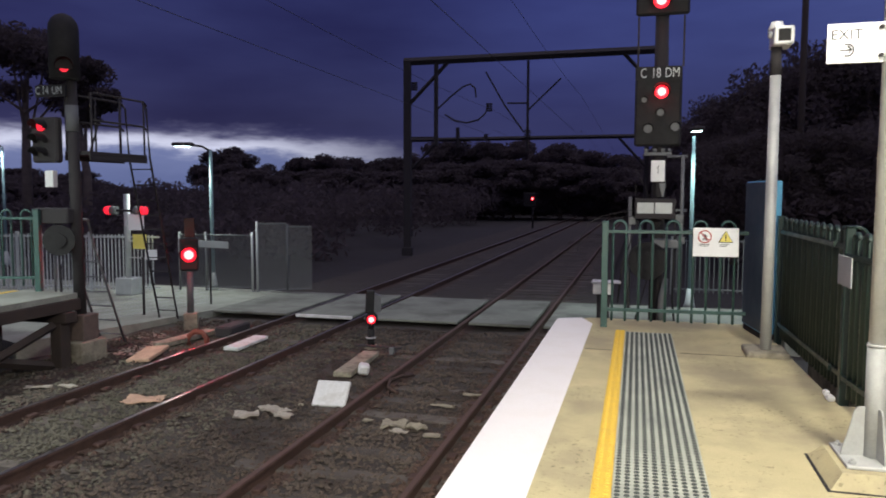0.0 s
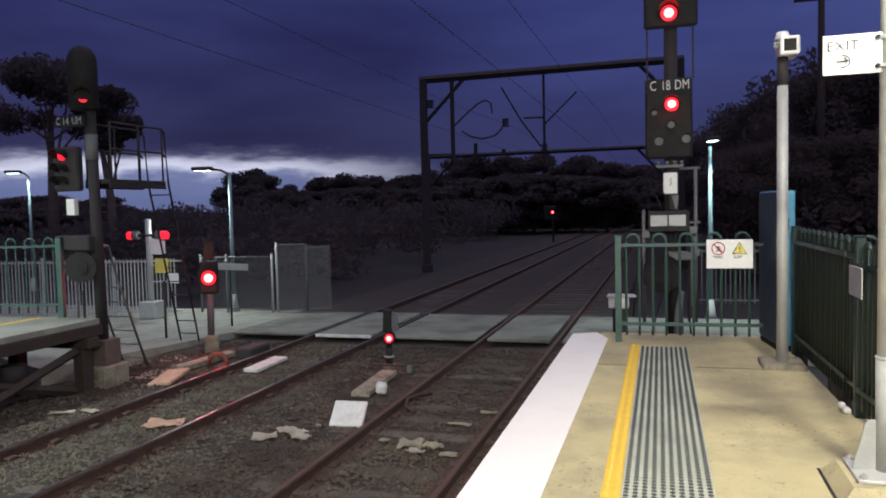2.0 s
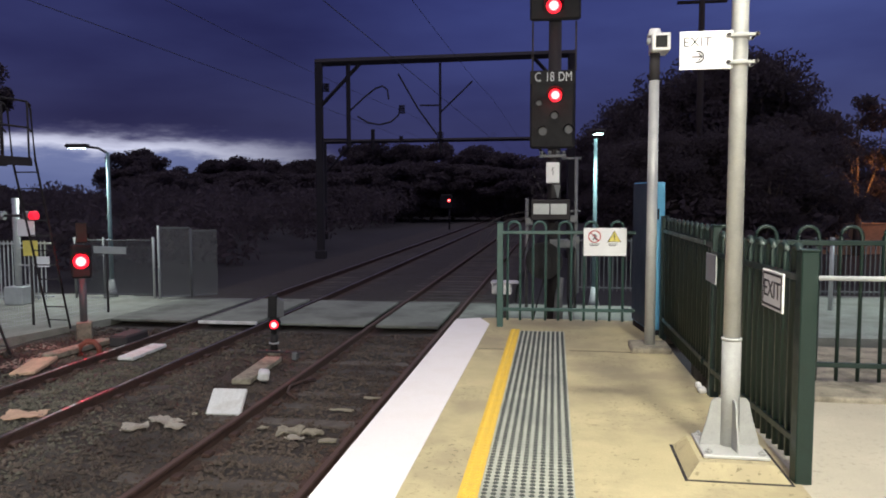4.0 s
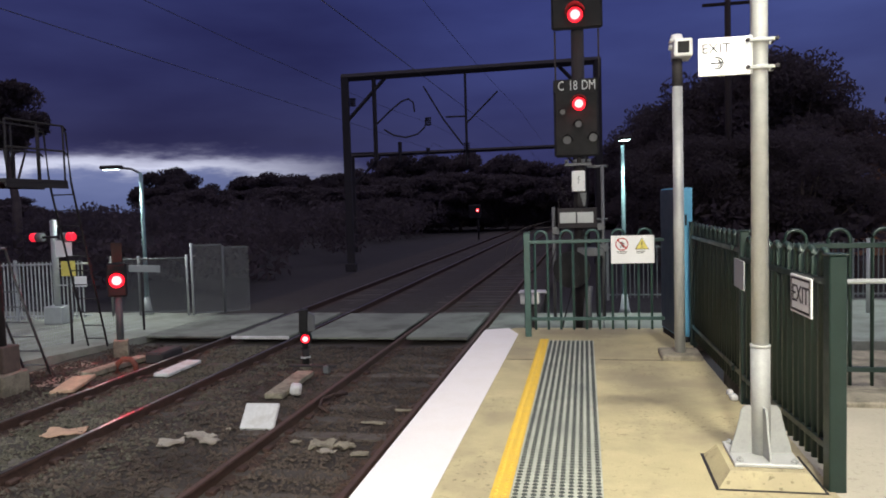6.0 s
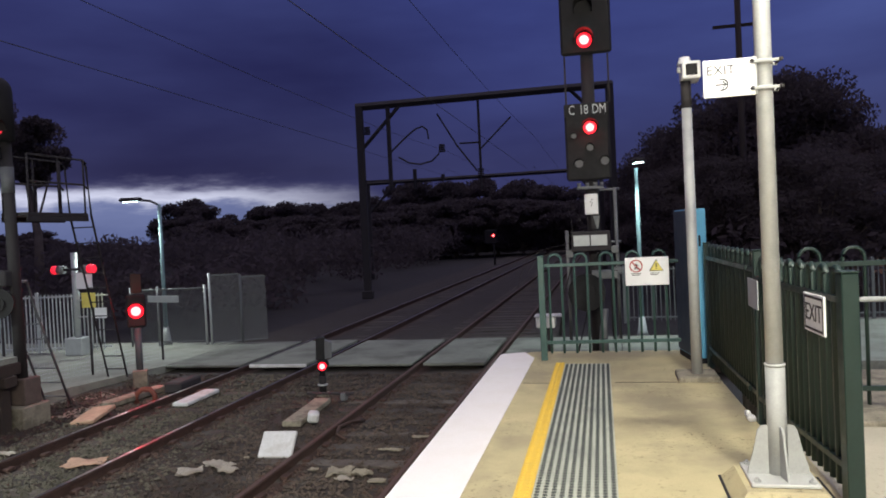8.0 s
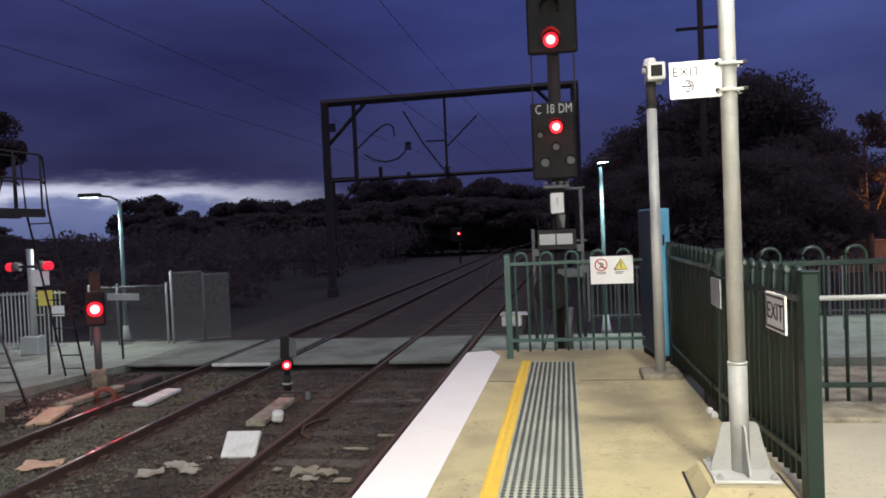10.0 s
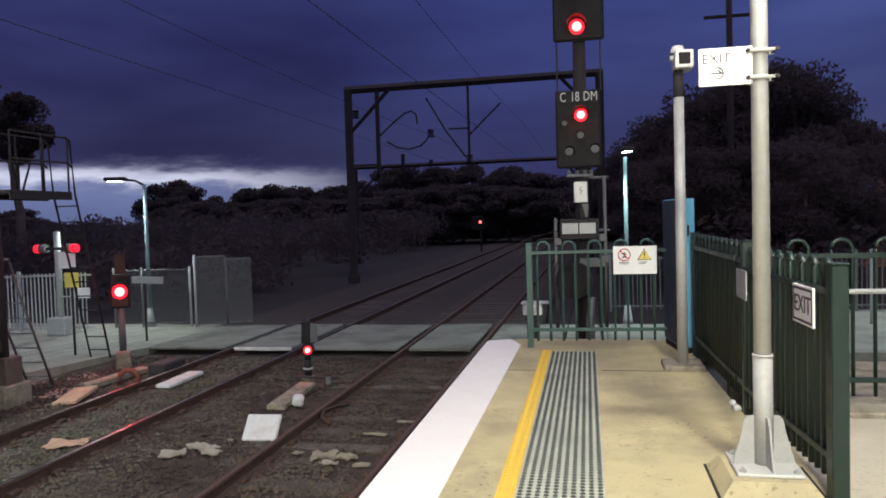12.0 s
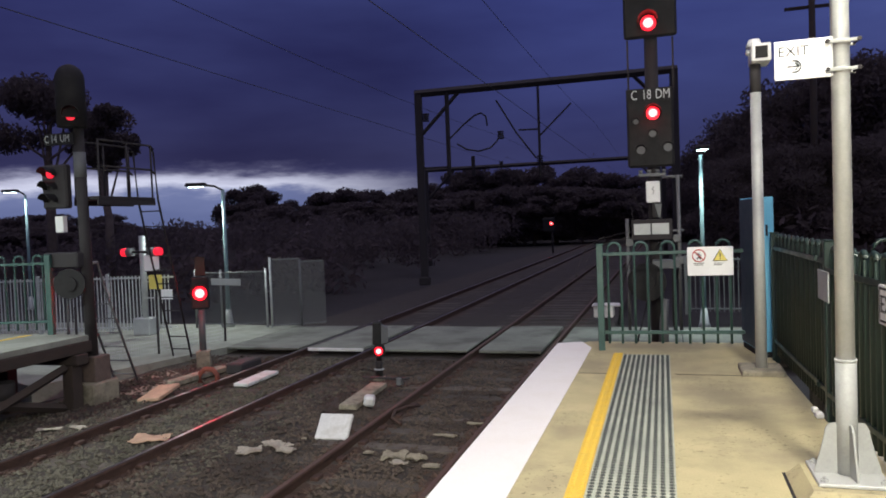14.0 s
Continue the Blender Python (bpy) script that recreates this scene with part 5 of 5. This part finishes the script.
def slab(name, label, cat, at, size, yaw, mat, tilt=(0, 0), bevel=0.012, legs=False):
    t = thing(name, label, cat, at, yaw)
    b = B()
    sx_, sy_, sz_ = size
    box(b, (-sx_ / 2, -sy_ / 2, 0), (sx_ / 2, sy_ / 2, sz_), bevel)
    bmesh.ops.transform(b, matrix=pose(0, 0, 0, tilt[0], tilt[1], 0), verts=b.verts)
    part("cover", b, mat, t)
    if legs:
        b = B()
        box(b, (-sx_ * 0.4, -sy_ * 0.4, -0.1), (sx_ * 0.4, sy_ * 0.4, -0.001))
        part("stand", b, M["dark_steel"], t)
    return t


slab("cable_box", "white metal cable box tilted beside the sleepers", "box", (-3.665, 8.385, -0.945), (0.43, 0.36, 0.05), 4, M["white_box"], (44, 0))
slab("cable_box", "long white cover beside the rail", "box", (-6.50, 11.27, -1.04), (0.28, 1.0, 0.06), -1, M["white_box"], (1, 0))
slab("tan_cover", "tan board cover lying tilted beside the rail", "cover", (-7.50, 9.98, -1.02), (0.40, 0.62, 0.06), 4, M["terracotta"], (9, -6))
slab("concrete_plate", "long grey concrete trough lid between the tracks", "lid", (-4.08, 10.3, -1.04), (0.27, 1.45, 0.08), 4, M["concrete_old"])
slab("concrete_plate", "long pale trough lid beside the far rail", "lid", (-7.70, 11.3, -1.04), (0.24, 1.4, 0.09), -6, M["concrete_old"])
scrap("cardboard_sheet", "flat torn tan sheet lying between the tracks", "debris", (-6.0, 7.85, BED_Z + 0.02), (0.52, 0.34, 0.0), 12, M["terracotta"], 8, 0.05)
slab("white_lump", "small white cable joint beside the dwarf signal", "joint", (-3.82, 9.85, -1.03), (0.16, 0.24, 0.14), 20, M["white_box"], (0, 10), 0.03)
slab("train_stop", "dark steel point box beside the far rail", "box", (-7.20, 12.0, -1.04), (0.34, 0.7, 0.20), 0, M["dark_steel"], (0, 0), 0.03)
rb = thing("rail_brake_block", "red painted arch shaped guard beside the rail", "guard", (-7.28, 11.0, -1.04), 10)
b = B()
tube(b, [(-0.16, 0, 0), (-0.15, 0, 0.16), (-0.05, 0, 0.23), (0.08, 0, 0.22), (0.15, 0, 0.14), (0.16, 0, 0)], 0.045, 8)
part("arch", b, M["rust"], rb)
hc = thing("rail_hook", "curved pale steel rod beside the near rail", "rod", (-3.13, 9.4, -1.03), 0)
b = B()
tube(b, [(0.12, -0.4, -0.01), (-0.05, -0.28, 0.03), (-0.12, 0.0, 0.05), (-0.06, 0.3, 0.04), (0.05, 0.55, 0.0)], 0.022, 8)
part("rod", b, M["rail"], hc)
dr = thing("drive_rod", "dark point rod with crank by the dwarf signal", "rod", (-4.12, 11.2, -1.04))
b = B()
box(b, (-0.35, -0.04, 0.10), (0.45, 0.04, 0.13), 0.006)
part("rod", b, M["dark_steel"], dr)
b = B()
box(b, (0.24, -0.06, 0.0), (0.33, 0.06, 0.13), 0.015)
part("crank", b, M["mesh_grey"], dr)
Z_ = BED_Z + 0.022
for x, y, w, l, yaw, mat, seed, curl in ((-4.42, 7.62, 0.30, 0.26, 25, "cardboard", 11, 0.05), (-4.16, 7.86, 0.34, 0.22, -30, "cardboard", 12, 0.06), (-3.98, 7.70, 0.24, 0.16, 10, "cardboard", 13, 0.05), (-4.36, 7.98, 0.16, 0.12, 60, "cardboard", 14, 0.03),
                                         (-2.62, 7.72, 0.30, 0.28, 5, "concrete_old", 15, 0.07), (-2.36, 7.70, 0.18, 0.24, 60, "concrete_old", 16, 0.06), (-2.50, 7.52, 0.22, 0.12, -15, "cardboard", 17, 0.04),
                                         (-7.75, 8.0, 0.36, 0.10, 20, "cardboard", 18, 0.03), (-7.4, 8.15, 0.28, 0.12, -12, "cardboard", 19, 0.03)):
    scrap("torn_scrap", "crumpled torn pale scrap lying on the ballast", "debris", (x, y, Z_), (w, l, 0.0), yaw, M[mat], seed, curl)
for x, y, w, l, yaw in ((-2.98, 7.82, 0.11, 0.09, 0), (-2.12, 7.50, 0.20, 0.12, 15), (-4.0, 8.2, 0.07, 0.06, 30), (-2.05, 9.2, 0.26, 0.07, 4), (-2.3, 8.62, 0.30, 0.08, -3)):
    scrap("pale_chip", "small pale flat chip lying on the ballast", "debris", (x, y, Z_), (w, l, 0.0), yaw, M["concrete_old"], int(100 * (w + l)), 0.02)

# ---------------------------------------------------------------- overhead line
def portal(label, a, b_, top_a, top_b, w, ground=-1.1):
    t = thing("overhead_portal", label, "gantry", (a[0], a[1], ground), math.degrees(math.atan2(b_[1] - a[1], b_[0] - a[0])), "overhead portals")
    L = math.hypot(b_[0] - a[0], b_[1] - a[1])
    ta, tb = top_a - ground, top_b - ground
    for x, tp in ((0, ta), (L, tb)):
        m = B()
        box(m, (x - w / 2, -w / 2, 0), (x + w / 2, w / 2, tp), 0.02)
        box(m, (x - w * 0.75, -w * 0.75, 0), (x + w * 0.75, w * 0.75, 0.35), 0.03)
        part("mast", m, M["dark_steel"], t)
    m = B()
    tube(m, [(-w / 2, 0, ta), (L + w / 2, 0, tb)], w * 0.55, 4)
    part("beam", m, M["dark_steel"], t)
    for x, s in ((0, 1), (L, -1)):
        m = B()
        tube(m, [(x, 0, (ta if s > 0 else tb) - 1.85), (x + s * 1.7, 0, (ta if s > 0 else tb) - 0.05)], 0.08, 4)
        part("knee_brace", m, M["dark_steel"], t)
    return t, L, ta


pt, L, ta = portal("dark steel overhead line portal spanning both tracks", (-9.65, 30.2), (0.75, 31.9), 7.05, 7.42, 0.30)
for x, z0 in ((1.22, 4.65), (5.05, 4.4)):
    b = B()
    tube(b, [(x, 0, z0), (x, 0, ta)], 0.10 if x < 2 else 0.06, 6)
    part("drop_arm", b, M["dark_steel"], pt)
for pts in ([(1.3, 0, 6.2), (1.9, 0, 6.75), (2.35, 0, 7.1), (2.65, 0, 7.2), (2.85, 0, 7.05), (2.9, 0, 6.65)], [(1.6, 0, 5.95), (2.0, 0, 5.7), (2.5, 0, 5.6), (3.0, 0, 5.72), (3.3, 0, 6.0), (3.4, 0, 6.4)], [(3.3, 0, 7.7), (4.1, 0, 6.3), (4.9, 0, 5.2)], [(5.05, 0, 6.1), (6.4, 0, 7.4)], [(4.2, 0, 6.4), (5.05, 0, 6.4)], [(0.1, 0, 5.0), (1.2, 0, 5.0)]):
    b = B()
    tube(b, pts, 0.038, 6)
    part("registration_arm", b, M["dark_steel"], pt)
for x, z in ((0.3, 7.0), (3.45, 6.1), (5.05, 5.0)):
    b = B()
    for k in range(4):
        disc(b, (x, 0, z + 0.09 * k), (0, 0, 1), 0.14, 0.05, 10)
    part("insulator", b, M["dark_steel"], pt)
pt2, L2, ta2 = portal("farther dark steel overhead line portal", (-13.7, 43.4), (0.2, 46.0), 4.75, 4.98, 0.22)
for x, z0, z1 in ((2.9, 5.4, 6.6), (4.6, 5.8, 6.2)):
    b = B()
    tube(b, [(x, 0, z0), (x, 0, z1)], 0.13, 6)
    part("insulator", b, M["dark_steel"], pt2)
for x, z in ((-6.1, 3.95), (-6.1, 4.75), (-2.45, 3.85), (-2.45, 5.2)):
    b = B()
    pts = [(x, y, z + (0.25 * ((y - 15) / 15) ** 2 if z > 4 else 0.0)) for y in range(-14, 31, 4)]
    tube(b, pts + [(x, 31.0, z + 0.28), (x, 80, z)], 0.0055, 5)
    solid("overhead_wire", b, M["black"], "thin dark overhead wire above the tracks", "wire", group="overhead wires")
t = thing("power_pole", "dark timber power pole with a crossarm", "pole", (5.22, 28.0, -1.1))
b = B()
tube(b, [(0, 0, 0), (0, 0, 10.8)], 0.13, 10, 0.10)
part("pole", b, M["timber"], t)
b = B()
box(b, (-0.85, -0.05, 9.42), (0.85, 0.05, 9.52))
part("crossarm", b, M["timber"], t)


# ---------------------------------------------------------------- trees
def leaves(rng_, clumps, per, spread, leaf):
    """Crown: leaf blades strewn round a set of clump centres."""
    vs, fs = [], []
    for c, r in clumps:
        n_ = int(per * (r / spread) ** 1.5) + 6
        d = rng_.normal(size=(n_, 3))
        d /= np.linalg.norm(d, axis=1)[:, None]
        pos = np.array(c) + d * (r * rng_.random(n_) ** 0.45)[:, None] * np.array([1, 1, 0.72])
        a = rng_.normal(size=(n_, 3))
        a /= np.linalg.norm(a, axis=1)[:, None]
        b_ = np.cross(a, rng_.normal(size=(n_, 3)))
        b_ /= np.linalg.norm(b_, axis=1)[:, None]
        s = leaf * rng_.uniform(0.6, 1.4, n_)[:, None]
        o = len(vs)
        quad = np.stack([pos - a * s, pos + b_ * s * 0.4, pos + a * s, pos - b_ * s * 0.4], 1).reshape(-1, 3)
        vs += quad.tolist()
        fs += [(o + 4 * i, o + 4 * i + 1, o + 4 * i + 2, o + 4 * i + 3) for i in range(n_)]
    return vs, fs


def tree(name, label, at, height, width, seed, per=70, leaf=0.30, clumps_n=26, trunk=0.35, open_=0.0, group="trees"):
    rng_ = np.random.default_rng(seed)
    t = thing(name, label, "tree", at, group=group)
    h0 = height * trunk
    b = B()
    tube(b, [(0, 0, -0.2), (0.05, 0.02, h0 * 0.6), (0.15 * rng_.normal(), 0.1, h0), (0.3 * rng_.normal(), 0.1, height * 0.8)], height * 0.028, 8, height * 0.006)
    clumps = []
    for i in range(clumps_n):
        a, q = rng_.uniform(0, 2 * math.pi), rng_.random() ** 0.6
        z = h0 + (height - h0) * (0.08 + 0.84 * rng_.random())
        bulge = math.sin(math.pi * min(1, max(0.12, (z - h0 * 0.7) / (height - h0 * 0.7)))) ** 0.6
        c = (width / 2 * q * bulge * math.cos(a), width / 2 * q * bulge * math.sin(a), z)
        clumps.append((c, width * rng_.uniform(0.10, 0.20) * (1 - open_)))
        if i % 3 == 0:
            mid = (c[0] * 0.45, c[1] * 0.45, h0 + (z - h0) * 0.45)
            z_from = h0 * rng_.uniform(0.65, 1.15)
            tube(b, [(0.03, 0.02, z_from), (mid[0] + 0.2 * rng_.normal(), mid[1] + 0.2 * rng_.normal(), max(mid[2], z_from + 0.2)), c], height * 0.007, 5, height * 0.002)
    part("trunk", b, M["bark"], t)
    vs, fs = leaves(rng_, clumps, per, width * 0.15, leaf)
    me = bpy.data.meshes.new("crown")
    me.from_pydata(vs, [], fs)
    me.materials.append(M["leaf"])
    part("crown", me, None, t)
    return t


# far line of trees, by bearing, elevation of the top and distance
def place(az, el, d):
    return (d * math.sin(radians(az)), d * math.cos(radians(az))), 1.6 + d * math.tan(radians(el)) + 0.9


protos = [tree("tree", "dark bushy gum tree in the far tree line", (0, -400 - 20 * k, -1), 10, 9, 40 + k, per=330, leaf=0.27, clumps_n=40, trunk=0.06, group="far trees") for k in range(4)]
random.seed(3)
far = [(-50, 1.6), (-47, 1.4), (-44.5, 1.7), (-42, 1.4), (-39, 0.4), (-37, 0.3), (-35.4, 0.3), (-31.7, 3.3), (-30.0, 2.7), (-27.8, 1.7), (-25.6, 2.8), (-24.0, 2.8), (-22.2, 2.6),
       (-20.6, 2.4), (-18.8, 2.9), (-17, 2.7), (-15.4, 3.7), (-13.6, 4.0), (-12, 4.1), (-10.2, 4.0), (-8.6, 3.8), (-6.8, 3.7), (-5, 3.5), (-3.2, 3.1), (-1.5, 2.8), (0.2, 2.6), (2, 3.6), (4, 4.6), (6, 5.0)]
for i, (az, el) in enumerate(far):
    for row, (d, k) in enumerate(((random.uniform(95, 115), 1.0), (random.uniform(70, 88), 0.62))):
        (x, y), h = place(az + random.uniform(-0.4, 0.4) + row * 0.9, el * k, d)
        o = copy_thing(protos[(i + row) % 4], pose(x, y, -1.0, 0, 0, random.uniform(0, 360)))
        o.scale = (random.uniform(0.75, 1.05),) * 2 + (h / 10.0,)
for o in protos:
    for q in (o, *o.children_recursive):
        bpy.data.objects.remove(q) if q is not o else None
for o in protos:
    bpy.data.objects.remove(o)

near = [tree("gum_tree", "large dark gum tree behind the platform", (0, -500 - 20 * k, -1), 10, 8, 60 + k, per=420, leaf=0.14, clumps_n=44, trunk=0.16, group="near trees") for k in range(3)]
for i, (az, el, d, w) in enumerate(((4.2, 5.4, 50, 0.75), (5.6, 6.6, 46, 0.8), (7.6, 7.2, 42, 0.85), (9.8, 8.6, 38, 0.9), (11.8, 9.4, 36, 0.9), (12.8, 9.9, 35, 0.9), (14.8, 9.8, 34, 0.72), (16.8, 6.5, 36, 0.42), (20.0, 3.8, 60, 0.9), (23.6, 3.0, 62, 0.9), (26, 2.5, 50, 0.8), (30, 4, 44, 1), (6.5, 4.0, 30, 0.6), (10.5, 4.5, 28, 0.6), (15, 5.0, 27, 0.6), (18, 4.0, 30, 0.45))):
    (x, y), h = place(az, el, d)
    o = copy_thing(near[i % 3], pose(x, y, -1.0, 0, 0, 67 * i))
    o.scale = (w, w, h / 10.0)
for o in near:
    for q in list(o.children_recursive) + [o]:
        bpy.data.objects.remove(q)
tree("gum_tree", "open crowned gum tree against the dusk sky", (-25.6, 26.3, -1), 9.5, 6.6, 91, per=650, leaf=0.11, clumps_n=26, trunk=0.66, open_=0.15, group="near trees")
tree("gum_tree", "open crowned gum tree beside the signal mast", (-22.1, 25.8, -1), 7.9, 3.2, 92, per=500, leaf=0.11, clumps_n=14, trunk=0.68, open_=0.0, group="near trees")
tree("gum_tree", "tall thin gum tree against the evening sky", (12.95, 34.4, -1), 7.4, 4.6, 95, per=150, leaf=0.15, clumps_n=16, trunk=0.30, open_=0.2, group="near trees")

# undergrowth along the line
rng_ = np.random.default_rng(12)
cl = []
for i in range(520):
    y = rng_.uniform(21, 92)
    s = rng_.choice([-1, 1])
    if s < 0:
        x = -10.2 - 0.05 * y - rng_.random() * (9 + 0.35 * y)
    else:
        x = 2.6 + 0.02 * y + rng_.random() * (8 + 0.2 * y)
    if 0.33 < x / y < 0.48 and y < 42:
        continue
    cl.append(((x, y, -0.5 + 2.0 * rng_.random() * min(1.0, y / 40)), rng_.uniform(0.8, 1.7) * (0.7 + y / 90)))
for i in range(120):
    cl.append(((rng_.uniform(-22, 6), rng_.uniform(84, 98), rng_.uniform(-0.8, 3.0)), rng_.uniform(1.5, 2.8)))
vs, fs = leaves(rng_, cl, 190, 1.5, 0.17)
me = bpy.data.meshes.new("undergrowth")
me.from_pydata(vs, [], fs)
me.materials.append(M["leaf"])
tagged(new("undergrowth", me), "dark tangled bushes along both sides of the railway", "bushes", kind="stuff")

lamp_light("street_light_beyond", (13.6, 33.6, 2.3), (18.0, 34.5, 1.5), 85, (1.0, 0.40, 0.10), 0.3, "POINT")

sc = thing("pale_scrap", "small crumpled pale scrap at the foot of the fence", "scrap", (1.44, 6.10, 0.0))
b = B()
box(b, (-0.03, -0.05, 0.0), (0.03, 0.04, 0.045), 0.012)
box(b, (-0.045, 0.0, 0.03), (0.0, 0.05, 0.075), 0.01)
part("scrap", b, M["white_box"], sc)

# low brick garden wall under the warm street light
gw = thing("garden_wall", "low brick garden wall under a warm street light", "wall", (10.5, 35.1, -1.1), -6)
b = B()
box(b, (0, -0.11, 0), (7.5, 0.11, 1.35), 0.01)
part("wall", b, M["terracotta"], gw)
b = B()
box(b, (-0.03, -0.14, 1.352), (7.53, 0.14, 1.42), 0.01)
part("coping", b, M["terracotta"], gw)
